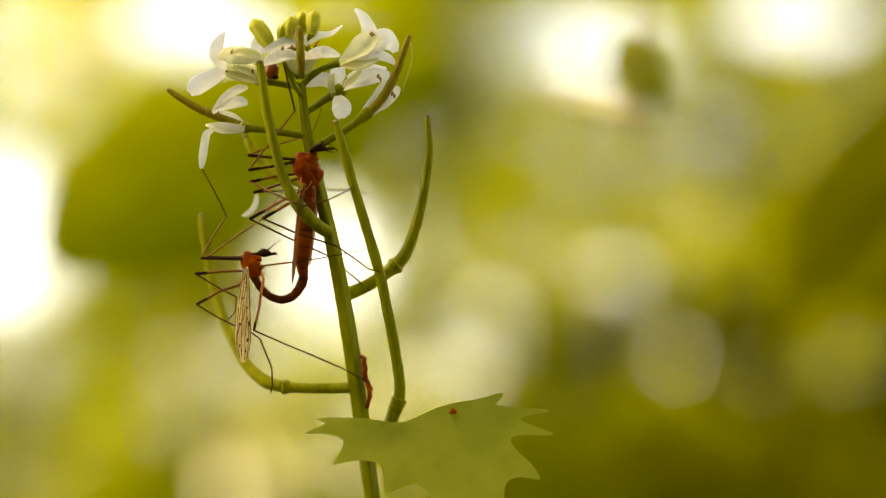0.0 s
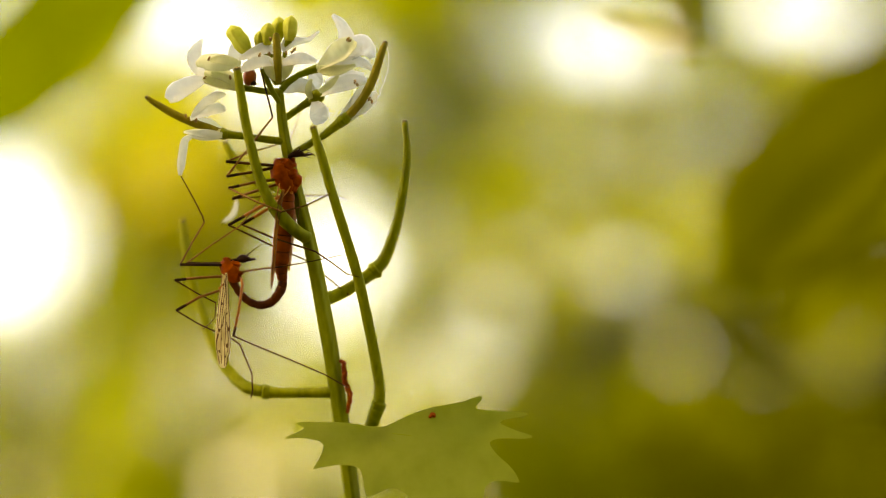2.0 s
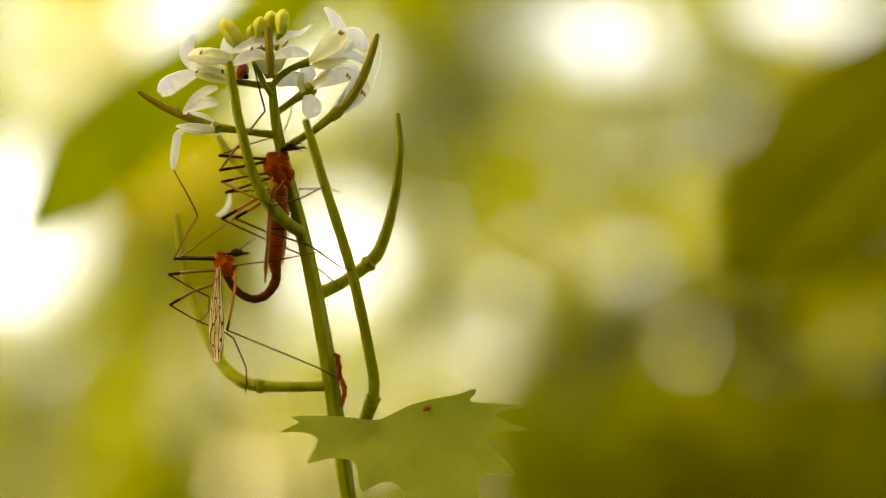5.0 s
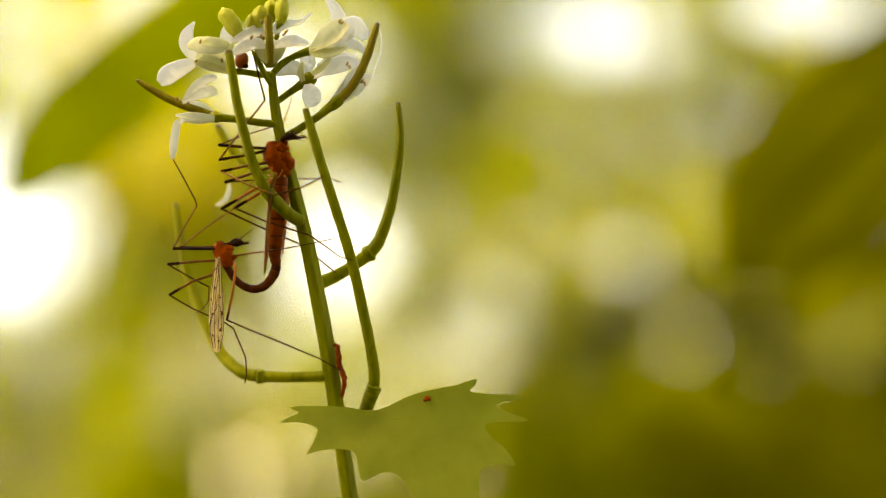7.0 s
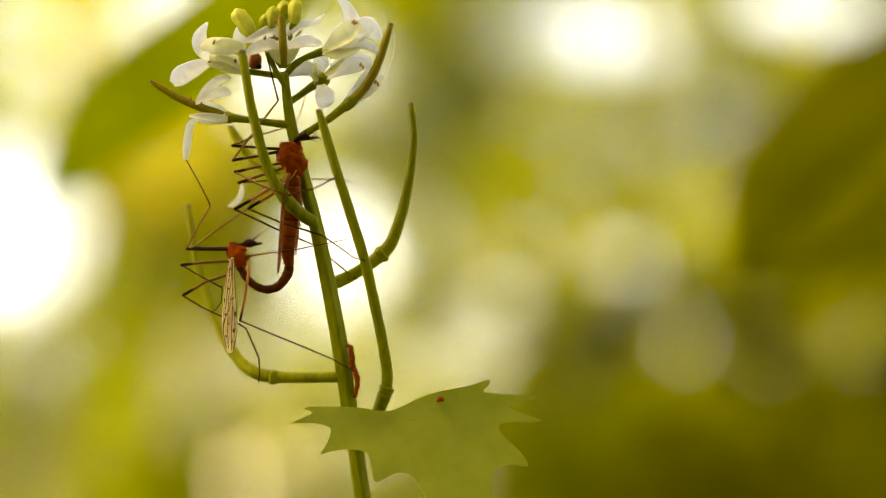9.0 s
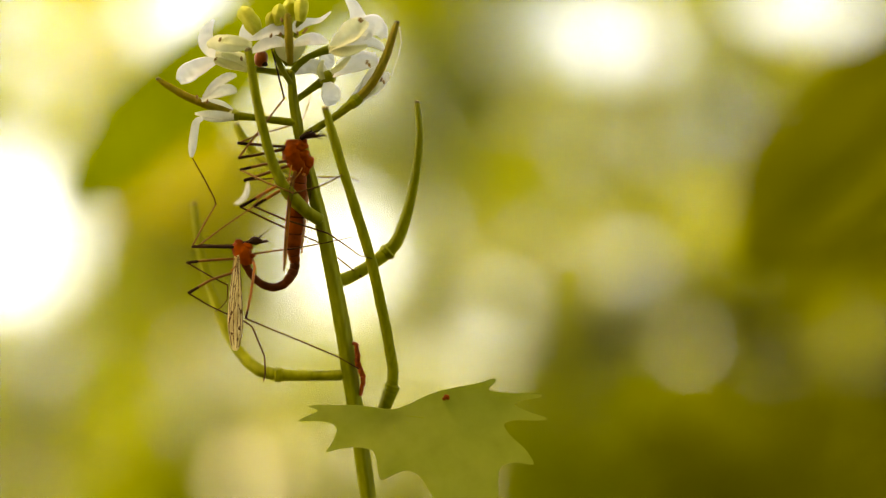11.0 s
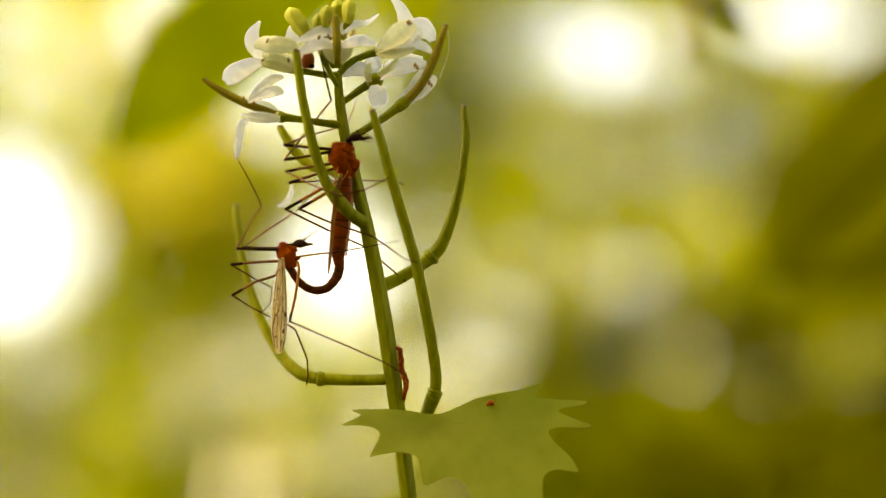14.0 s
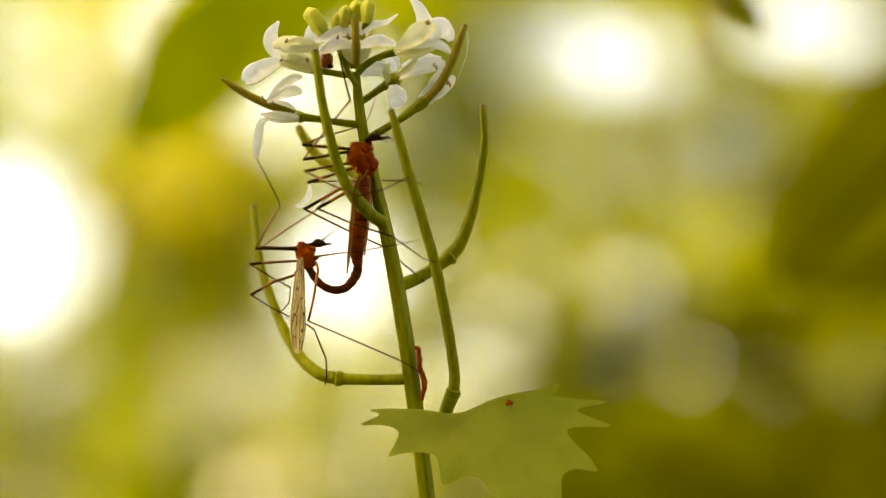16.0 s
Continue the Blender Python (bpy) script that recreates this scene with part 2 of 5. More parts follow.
# ---------------------------------------------------------------- thickets behind the plant
# openings in the foliage: across, up (of half the view's width), half sizes, share of sky that shows
OPENINGS = [
    (-0.184, 0.320, 0.089, 0.128, 0.12),
    (-1.000, 0.027, 0.153, 0.168, 0.95),
    (-0.923, 0.371, 0.140, 0.121, 0.28),
    (-0.758, 0.492, 0.128, 0.102, 0.17),
    (-0.962, 0.537, 0.140, 0.077, 0.24),
    (-0.560, 0.518, 0.147, 0.077, 0.8),
    (-0.411, 0.371, 0.096, 0.096, 0.68),
    (-0.258, -0.042, 0.099, 0.120, 0.95),
    (-0.273, 0.435, 0.077, 0.077, 0.16),
    (0.378, 0.445, 0.153, 0.059, 0.86),
    (0.801, 0.534, 0.143, 0.064, 0.8),
    (0.639, 0.263, 0.102, 0.054, 0.085),
    (0.199, 0.486, 0.140, 0.089, 0.14),
    (-0.056, -0.273, 0.140, 0.070, 0.12),
    (-0.311, -0.318, 0.191, 0.083, 0.125),
    (-0.401, -0.254, 0.102, 0.089, 0.11),
    (-0.311, -0.477, 0.217, 0.115, 0.115),
    (-0.949, -0.458, 0.128, 0.166, 0.13),
    (-0.949, -0.228, 0.115, 0.089, 0.13),
    (-0.056, -0.547, 0.140, 0.051, 0.135),
]
# places where the foliage is thin
THIN_SPOTS = [
    (-0.056, -0.037, 0.096, 0.115, 0.015),
    (-0.630, -0.381, 0.128, 0.166, 0.03),
    (0.352, 0.078, 0.140, 0.077, 0.012),
    (-0.184, 0.263, 0.102, 0.102, 0.035),
    (-0.069, 0.142, 0.115, 0.128, 0.03),
    (0.033, 0.486, 0.140, 0.140, 0.015),
    (0.199, -0.075, 0.191, 0.102, 0.016),
    (0.173, -0.279, 0.153, 0.077, 0.020),
    (-0.666, 0.154, 0.102, 0.115, 0.09),
    (-0.656, -0.088, 0.102, 0.089, 0.02),
    (0.148, 0.307, 0.140, 0.115, 0.02),
    (0.148, -0.432, 0.115, 0.102, 0.02),
]
# small gaps between leaves: across, up, radius
CHINKS = [
    (0.397, -0.056, 0.022),
    (0.154, -0.037, 0.008),
    (0.099, -0.139, 0.009),
    (0.276, 0.037, 0.006),
    (0.524, -0.241, 0.007),
    (0.913, -0.260, 0.004),
    (-0.041, -0.037, 0.005),
    (0.078, -0.267, 0.004),
    (0.189, 0.288, 0.004),
    (0.467, 0.244, 0.001),
    (-0.923, -0.254, 0.005),
    (0.008, -0.203, 0.003),
    (-0.707, -0.050, 0.001),
    (0.709, -0.279, 0.002),
    (0.288, 0.180, 0.003),
    (0.582, 0.129, 0.001),
]
# many fainter ones across the middle of the wood's edge
CHINKS += [(random.Random(k).uniform(-0.12, 0.97), random.Random(k + 500).uniform(-0.20, 0.34), random.Random(k + 900).uniform(-0.004, 0.001)) for k in range(34)]
# sprays whose sunlight is painted with yellow-green leaves
SUN_TINTS = [
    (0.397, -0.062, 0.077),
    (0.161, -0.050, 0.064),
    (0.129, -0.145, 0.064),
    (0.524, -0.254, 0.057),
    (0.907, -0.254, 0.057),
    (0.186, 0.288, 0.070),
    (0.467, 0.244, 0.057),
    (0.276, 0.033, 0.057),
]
# dark (painted shade), yellow-green and golden foliage: across, up, half sizes, share of leaves
PAINTED_SHADES = [
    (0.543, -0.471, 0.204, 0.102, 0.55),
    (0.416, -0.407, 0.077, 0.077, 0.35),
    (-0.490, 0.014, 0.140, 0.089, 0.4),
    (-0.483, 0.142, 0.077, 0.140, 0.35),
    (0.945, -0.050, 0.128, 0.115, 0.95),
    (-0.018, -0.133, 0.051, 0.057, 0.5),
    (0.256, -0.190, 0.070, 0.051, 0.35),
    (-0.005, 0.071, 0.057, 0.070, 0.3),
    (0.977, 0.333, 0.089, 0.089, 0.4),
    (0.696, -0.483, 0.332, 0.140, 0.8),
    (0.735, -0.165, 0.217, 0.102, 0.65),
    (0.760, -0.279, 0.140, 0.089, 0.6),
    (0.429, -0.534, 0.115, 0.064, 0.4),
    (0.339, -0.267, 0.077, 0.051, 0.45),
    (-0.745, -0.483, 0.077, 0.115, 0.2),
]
# sunlit spots of the wood, put into yellow-green and golden leaf colour
SUN_YELLOWS = [
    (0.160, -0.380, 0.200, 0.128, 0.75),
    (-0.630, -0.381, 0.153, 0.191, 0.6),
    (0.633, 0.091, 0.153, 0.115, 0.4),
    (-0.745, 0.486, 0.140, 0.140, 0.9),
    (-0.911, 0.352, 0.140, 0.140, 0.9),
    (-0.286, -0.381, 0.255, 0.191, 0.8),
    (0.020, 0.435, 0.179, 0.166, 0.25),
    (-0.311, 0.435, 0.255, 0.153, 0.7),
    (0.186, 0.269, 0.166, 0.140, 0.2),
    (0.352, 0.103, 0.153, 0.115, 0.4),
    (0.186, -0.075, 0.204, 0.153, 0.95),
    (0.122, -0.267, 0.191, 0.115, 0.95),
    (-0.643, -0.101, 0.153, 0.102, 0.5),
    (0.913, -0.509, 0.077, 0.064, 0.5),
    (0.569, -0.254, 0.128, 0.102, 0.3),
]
SUN_GOLDS = [
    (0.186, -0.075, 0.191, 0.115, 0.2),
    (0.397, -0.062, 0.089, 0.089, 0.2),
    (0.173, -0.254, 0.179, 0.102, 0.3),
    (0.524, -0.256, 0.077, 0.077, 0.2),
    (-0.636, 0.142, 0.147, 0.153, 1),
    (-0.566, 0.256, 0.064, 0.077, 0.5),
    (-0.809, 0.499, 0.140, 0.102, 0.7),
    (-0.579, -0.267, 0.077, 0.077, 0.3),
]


def openness(a, b, margin=0.010):
    o = 0.008
    for x, z, rx, rz, share in OPENINGS + THIN_SPOTS:
        q = ((a - x) / rx) ** 2 + ((b - z) / rz) ** 2
        o = max(o, share * min(1.0, max(0.0, 1.6 - q)))
    for x, z, r in CHINKS:
        if (a - x) ** 2 + (b - z) ** 2 < (r + margin) ** 2:
            o = 1.0
    return o


def leaf_cloud(parent, leaves):
    """Folded leaf blades, given as (place, material, least and most half length), joined by hue into meshes under parent."""
    made = {}
    for p, mat, least, most in leaves:
        verts, faces = made.setdefault(mat, ([], []))
        rng = random.Random(round(p.x * 1e5) * 31 + round(p.z * 1e5))
        size = rng.uniform(least, most)
        turn = Euler((rng.uniform(-1.0, 1.0), rng.uniform(-1.2, 1.2), rng.uniform(0, 6.28))).to_matrix() @ Euler((1.2, 0, 0)).to_matrix()
        n = len(verts)
        for x, y, z in ((0, -1.1, 0), (-0.42, -0.45, 0.12), (-0.5, 0.1, 0.14), (-0.3, 0.65, 0.08), (0, 1.2, -0.15), (0.3, 0.65, 0.08), (0.5, 0.1, 0.14), (0.42, -0.45, 0.12), (0, -0.4, 0), (0, 0.1, 0), (0, 0.65, -0.04)):
            verts.append(p + turn @ Vector((x, y, z)) * size)
        faces += [[n + i for i in f] for f in ((0, 8, 1), (1, 8, 9, 2), (2, 9, 10, 3), (3, 10, 4), (4, 10, 5), (5, 10, 9, 6), (6, 9, 8, 7), (7, 8, 0))]
    for mat, (verts, faces) in made.items():
        me = bpy.data.meshes.new("foliage")
        me.from_pydata([v - parent.location for v in verts], [], faces)
        me.materials.append(mat)
        ob = new("foliage", me)
        ob.parent = parent
        tagged(ob, mat.name.replace("_", " "), kind="stuff")


def limb(bm, rows, sides=7):
    """A tapering limb through rows (x, y, z, radius) in metres."""
    last = None
    for r in rows:
        ring = [bm.verts.new((r[0] + r[3] * math.cos(k * 2 * math.pi / sides), r[1] + r[3] * math.sin(k * 2 * math.pi / sides), r[2])) for k in range(sides)]
        if last:
            for k in range(sides):
                bm.faces.new((last[k], last[(k + 1) % sides], ring[(k + 1) % sides], ring[k]))
        last = ring


def sun_tinted(a, b):
    return any((a - x) ** 2 + (b - z) ** 2 < r * r for x, z, r in SUN_TINTS)


def thicket(label, x0, x1, mat_of, rng, count, depth, least=0.024, most=0.036, rear=False):
    """A shrub with several stems from the soil; leaves in sprays, with the openings left free; a rear one closes the wood behind."""
    back = STAND.inverted()
    base = thing("shrub", ((x0 + x1) / 2, depth, 0), label, "shrub", "shrubs of the wood's edge")
    half = math.tan(radians(14))
    for s in range(5):
        bm = bmesh.new()
        foot = Vector((base.location.x + rng.uniform(-0.1, 0.1), depth + rng.uniform(-0.1, 0.1), 0))
        top = Vector((rng.uniform(x0, x1), depth + rng.uniform(-0.2, 0.2), rng.uniform(1.3, 1.9)))
        mid = foot.lerp(top, 0.5) + Vector((rng.uniform(-0.08, 0.08), 0, 0))
        limb(bm, spline([(*foot, 0.011), (*mid, 0.007), (*top, 0.002)], 5))
        part("shrub_stem", bm, BARK, base)
    leaves = []
    while count > 0:
        # a spray of leaves along a twig; finer sprays where the wood's edge is in view
        c = Vector((rng.uniform(x0, x1), depth + rng.uniform(-0.25, 0.25), rng.uniform(0.2, 2.15)))
        d = Vector((rng.uniform(-1, 1), rng.uniform(-1, 1), rng.uniform(-0.3, 0.9))).normalized()
        q = back @ c
        fine = depth > 0 and not rear and abs(q.x / q.y) < 1.25 * half and abs(q.z / q.y) < 0.8 * half
        count -= 10
        for k in range(30 if fine else 10):
            p = c + d * (0.007 if fine else 0.022) * k + Vector((rng.gauss(0, 0.014), rng.gauss(0, 0.014), rng.gauss(0, 0.014))) * (2 if fine else 1)
            pick, dim, tone, gap = rng.random(), rng.random(), rng.random(), rng.random()
            crown = (1.47 if depth > 0 and not rear else 1.75) + (0.12 if depth > 0 and not rear else 0.35) * noise.noise(Vector((p.x * 1.7, depth, 1.0))) - (1.2 if depth > 0 else 2.2) * (p.y - depth) ** 2
            if p.z > crown or p.z < 0.12:
                continue
            size = (least * 0.56, most * 0.56) if fine else (least, most)
            mat = OLIVE_LEAVES
            if depth > 0:
                q = back @ p
                a, b = q.x / q.y / half, q.z / q.y / half
                if rear:
                    if openness(a, b, 0.06) > 0.02:
                        continue
                    mat = YELLOW_LEAVES if sun_tinted(a, b) else mat_of(a, b, dim, tone)
                else:
                    if pick > -math.log(openness(a, b)) / LAYERS:
                        continue
                    mat = YELLOW_LEAVES if gap < 0.6 and sun_tinted(a, b) else mat_of(a, b, dim, tone)
            if fine and any((a - x) ** 2 + (b - z) ** 2 < 0.0064 for x, z, r in CHINKS):
                # small leaflets round the gaps
                for _ in range(4):
                    o = p + Vector((rng.gauss(0, 0.009), rng.gauss(0, 0.009), rng.gauss(0, 0.009)))
                    q = back @ o
                    if openness(q.x / q.y / half, q.z / q.y / half) < 1.0:
                        leaves.append((o, mat, least * 0.27, most * 0.27))
                continue
            leaves.append((p, mat, *size))
    leaf_cloud(base, leaves)


LAYERS = 5.0


def within(spots, a, b, least):
    """The largest share that the soft-edged spots give at a, b."""
    for x, z, rx, rz, share in spots:
        q = ((a - x) / rx) ** 2 + ((b - z) / rz) ** 2
        least = max(least, share * min(1.0, max(0.0, 2.0 - 1.4 * q)))
    return least


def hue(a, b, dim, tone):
    # painted shade: darker leaves are picked towards the lower right
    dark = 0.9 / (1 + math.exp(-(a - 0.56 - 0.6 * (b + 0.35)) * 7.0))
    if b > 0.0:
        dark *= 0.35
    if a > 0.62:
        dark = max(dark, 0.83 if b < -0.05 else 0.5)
    if dim < within(PAINTED_SHADES, a, b, dark):
        return SHADE_LEAVES
    # sunlit spots come from the leaf colour picked here
    if tone < within(SUN_GOLDS, a, b, 0.0):
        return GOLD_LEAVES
    return YELLOW_LEAVES if tone < within(SUN_YELLOWS, a, b, 0.12) else OLIVE_LEAVES


# added out of view: its crown holds back sun and sky light
def tree(x, y, height, spread, count, rng):
    """Trunk, limbs and a crown of leaf sprays round the limbs' ends."""
    base = thing("tree", (x, y, 0), "unseen broad-leaved tree added for shade, with a bright green spreading crown", "tree", "trees of the wood")
    bm = bmesh.new()
    fork = Vector((x + rng.uniform(-0.15, 0.15), y + rng.uniform(-0.15, 0.15), height * 0.55))
    limb(bm, spline([(x, y, -0.05, 0.15), (x, y, 0.25, 0.11), (x + 0.04, y - 0.03, height * 0.3, 0.09), (*fork, 0.07)], 5), 12)
    part("trunk", bm, BARK, base)
    ends = []
    for k in range(9):
        a = k * 2.4 + rng.uniform(-0.4, 0.4)
        r = spread * rng.uniform(0.45, 0.95)
        end = Vector((x + r * math.cos(a), y + r * math.sin(a), height * rng.uniform(0.68, 1.0)))
        mid = fork.lerp(end, 0.5) + Vector((0, 0, 0.25))
        bm = bmesh.new()
        limb(bm, spline([(*fork, 0.05), (*mid, 0.03), (*end, 0.008)], 4), 6)
        part("limb", bm, BARK, base)
        ends += [end, mid.lerp(end, 0.5), mid]
    spots = []
    while len(spots) < count:
        c = rng.choice(ends) + Vector((rng.gauss(0, 0.33), rng.gauss(0, 0.33), rng.gauss(0, 0.22))) * spread * 0.6
        for k in range(8):
            spots.append(c + Vector((rng.gauss(0, 0.09), rng.gauss(0, 0.09), rng.gauss(0, 0.06))))
    leaf_cloud(base, [(p, YELLOW_LEAVES, 0.05, 0.08) for p in spots])


def woods():
    rng = random.Random(7)
    for i in range(6):
        x0 = -1.35 + i * 0.45
        label = "leafy shrub with leaves coloured dark olive for shade" if i > 3 else "leafy shrub with bright yellow-green leaves coloured as if sunlit"
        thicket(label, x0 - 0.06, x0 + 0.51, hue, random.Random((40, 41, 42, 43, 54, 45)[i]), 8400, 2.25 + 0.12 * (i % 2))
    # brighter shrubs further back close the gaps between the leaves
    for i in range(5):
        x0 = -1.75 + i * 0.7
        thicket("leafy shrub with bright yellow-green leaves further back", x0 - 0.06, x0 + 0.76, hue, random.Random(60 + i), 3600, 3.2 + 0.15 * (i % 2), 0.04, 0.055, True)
    # unseen shrubs and trees added behind and above to dim light on the plant
    for i in range(5):
        x0 = -2.2 + i * 0.9
        thicket("unseen leafy shrub with olive leaves, added to dim the light", x0 - 0.05, x0 + 0.95, hue, rng, 4000, -1.6 - 0.2 * (i % 2), 0.05, 0.065)
    for x, y, h, r, n in ((-1.5, -0.8, 4.2, 1.9, 8000), (1.4, -1.0, 4.5, 2.0, 8000), (0.2, -2.8, 5.2, 2.3, 6000), (2.7, 0.9, 4.8, 1.9, 5000), (-3.4, -1.8, 5.2, 1.9, 4000)):
        tree(x, y, h, r, n, rng)


woods()

# ---------------------------------------------------------------- the flowering plant


def mustard_plant():
    foot = place((-9.74, 3.41, -47.79))
    foot = Vector((foot.x + 0.02, foot.y + 0.03, 0.0))
    plant = thing("garlic_mustard_plant", foot, "flowering garlic mustard with white petals and slender green pods", "wild plant")
    low = place((-9.74, 3.41, -47.79))
    # main stem, ribbed; the lower length bends down to the soil
    bm = bmesh.new()
    tube(bm, [(-20.63, -1.7, 23.97, 0.53), (-20.33, -1.36, 19.88, 0.69), (-19.54, -0.94, 14.79, 0.8), (-17.84, -0.34, 7.53, 0.92), (-16.14, 0.27, 0.08, 1.03), (-14.6, 0.95, -8.24, 1.12), (-13.39, 1.57, -15.76, 1.16), (-12.17, 2.28, -24.59, 1.16), (-11.11, 2.93, -32.61, 1.16), (-10.29, 3.41, -39.81, 1.16), (-9.79, 3.41, -47.79, 1.16)], 6, 40, 0.08)
    inv = STAND.inverted()
    rows = []
    for k in range(7):
        t = k / 6
        q = inv @ (low.lerp(foot, t) + Vector((0.012 * math.sin(math.pi * t), 0, 0)))
        rows.append((q.x * 1000, (q.y - FOCUS) * 1000, q.z * 1000, 1.22 + 0.9 * t))
    tube(bm, rows, 4, 14, 0.05)
    stem = part("stem", bm, STEM, plant, "ribbed green stem")

    def pod(stalk, body, mat, label, knot=None, stalk_mat=STEM):
        bm = bmesh.new()
        tube(bm, body, 8, 20, 0.05, 0.09, bead=0.02)
        p = part("seed_pod", bm, mat, plant, label)
        bm = bmesh.new()
        tube(bm, stalk, 6, 12, 0.03, 0.04)
        part("pod_stalk", bm, stalk_mat, p)
        if knot:
            bm = bmesh.new()
            mid, r = Vector(knot[1][:3]), knot[1][3]
            d = (Vector(knot[2][:3]) - Vector(knot[0][:3])).normalized()
            tube(bm, [(*(mid + d * k), r * w) for k, w in ((-0.6, 0.84), (-0.3, 0.98), (0.0, 0.99), (0.3, 1.04), (0.5, 0.84))], 3, 18, 0.0, 0.3)
            part("node_collar", bm, stalk_mat, p)
        end = body[-1]
        bm = bmesh.new()
        ball(bm, end[:3], (end[3] * 1.08, end[3] * 1.08, end[3] * 0.9), 0, 0.1, 2)
        part("pod_tip", bm, TIP, p, "brown dried stigma")

    pod([(-19.9, -1.09, 16.59, 0.62), (-22.57, -1.67, 16.89, 0.54), (-25.4, -2.25, 17.26, 0.5), (-28.37, -2.84, 17.63, 0.62)], [(-28.37, -2.84, 17.63, 0.54), (-31.07, -2.92, 18.61, 0.58), (-33.69, -3.55, 19.55, 0.57), (-36.29, -3.66, 20.84, 0.57), (-38.24, -4.31, 22.01, 0.46), (-39.53, -4.39, 22.91, 0.34)],
        POD_BROWN, "curved olive-brown seed pod", [(-27.72, -2.82, 17.47, 0.58), (-28.7, -2.84, 17.63, 0.81), (-29.52, -2.86, 17.96, 0.54)])
    pod([(-19.08, -0.91, 14.46, 0.62), (-16.81, -1.58, 15.82, 0.54), (-14.3, -2.25, 17.26, 0.54), (-11.8, -2.96, 19.1, 0.69)], [(-11.8, -2.96, 19.1, 0.58), (-9.75, -3.1, 20.81, 0.65), (-7.92, -3.85, 23.12, 0.65), (-6.53, -4.1, 26.03, 0.61), (-5.61, -4.86, 28.56, 0.53), (-4.96, -5.03, 30.49, 0.38)],
        POD_BROWN, "curved olive-brown seed pod", [(-12.63, -2.91, 18.53, 0.58), (-11.47, -2.97, 19.26, 0.85), (-10.49, -3.04, 20.08, 0.61)])
    pod([(-16.68, -1.02, 2.39, 0.93), (-18.41, -2.21, 3.53, 0.92), (-19.96, -3.45, 5.15, 1), (-21.21, -4.14, 6.77, 0.92)], [(-20.97, -4.11, 6.45, 0.84), (-22.16, -4.55, 8.39, 0.76), (-23.33, -5.08, 11.46, 0.72), (-24.36, -5.42, 15.51, 0.69), (-25.21, -5.76, 19.54, 0.68), (-25.75, -6.07, 23.16, 0.65), (-26.21, -6.36, 26.61, 0.57)],
        POD, "long upright green seed pod", [(-20.59, -3.79, 5.96, 0.84), (-21.13, -4.14, 6.77, 0.96), (-21.7, -4.2, 7.59, 0.84)])
    pod([(-8.84, 6.58, -30.51, 0.96), (-8.29, 5.24, -27.4, 0.99), (-7.56, 3.42, -25.11, 0.98), (-6.77, 2.15, -22.99, 1.1)], [(-6.52, 2.1, -22.31, 0.82), (-6.33, 1.36, -19.92, 0.82), (-6.88, -0.08, -15.66, 0.78), (-7.91, -1.66, -9.8, 0.77), (-9.25, -3.3, -3.19, 0.77), (-11.09, -4.4, 3.34, 0.73), (-12.99, -5.5, 9.82, 0.68), (-14.34, -5.9, 14.67, 0.65), (-15.3, -6.2, 18.13, 0.49)],
        POD, "long green seed pod bent at its foot", [(-7.19, 2.24, -24, 0.94), (-6.52, 2.11, -22.48, 1.1), (-6.27, 2, -21.14, 0.86)])
    pod([(-14.37, 1.93, -6.77, 1.02), (-12.07, 2.95, -5.79, 0.94), (-9.74, 3.39, -4.45, 0.91), (-7.23, 3.79, -2.61, 1.03)], [(-7.23, 3.79, -2.61, 0.99), (-5.72, 3.65, -0.92, 0.95), (-4.27, 2.82, 2.6, 0.82), (-3.17, 1.94, 6.6, 0.7), (-2.41, 1.04, 10.9, 0.62), (-1.99, 0.16, 14.85, 0.54), (-2.32, -0.22, 19.38, 0.39)],
        POD, "curled green seed pod", [(-8.24, 3.85, -3.28, 0.87), (-7.07, 3.78, -2.44, 1.18), (-6.14, 3.7, -1.51, 0.95)])
    pod([(-13.53, 1.95, -20.46, 0.86), (-16.24, 2.51, -20.59, 0.78), (-19.63, 3.06, -20.63, 0.79), (-23.2, 3.59, -20.51, 0.87)], [(-23.87, 3.59, -20.42, 0.91), (-26.49, 4.62, -19.74, 0.91), (-29.25, 6.64, -17.6, 0.88), (-31.68, 8.55, -14.04, 0.8), (-33.71, 10.39, -9.57, 0.73), (-35.51, 11.61, -4.24, 0.65), (-36.55, 12.3, 0.96, 0.57), (-37.18, 13.08, 5.14, 0.49)],
        POD, "curled green seed pod", [(-22.69, 3.6, -20.59, 0.87), (-23.45, 3.59, -20.51, 1.14), (-24.12, 3.59, -20.42, 0.95)])
    pod([(-18.61, 2.93, 8.05, 0.63), (-20.16, 4.49, 9.11, 0.71), (-21.5, 5.52, 10.07, 0.79), (-22.82, 6.05, 10.26, 0.64)], [(-22.82, 6.05, 10.26, 0.64), (-25.04, 7.09, 11.16, 0.72), (-27.01, 8.06, 12.74, 0.72), (-28.59, 8.45, 14.81, 0.72), (-29.83, 8.83, 16.97, 0.56)],
        POD, "green seed pod behind the stem")

    def stalk(points, name="flower_stalk"):
        bm = bmesh.new()
        tube(bm, points, 5, 10, 0.0, 0.05)
        part(name, bm, STALK, plant)

    stalk([(-20.55, -1.14, 23.86, 0.5), (-22.66, -0.6, 23.99, 0.5), (-24.73, -0.62, 24.32, 0.45), (-27.4, -1.2, 24.59, 0.58)])
    stalk([(-20.47, -1.15, 24.02, 0.5), (-19.18, -0.72, 25.47, 0.5), (-17.31, -0.26, 26.59, 0.5), (-14.9, -0.33, 27.41, 0.66)])
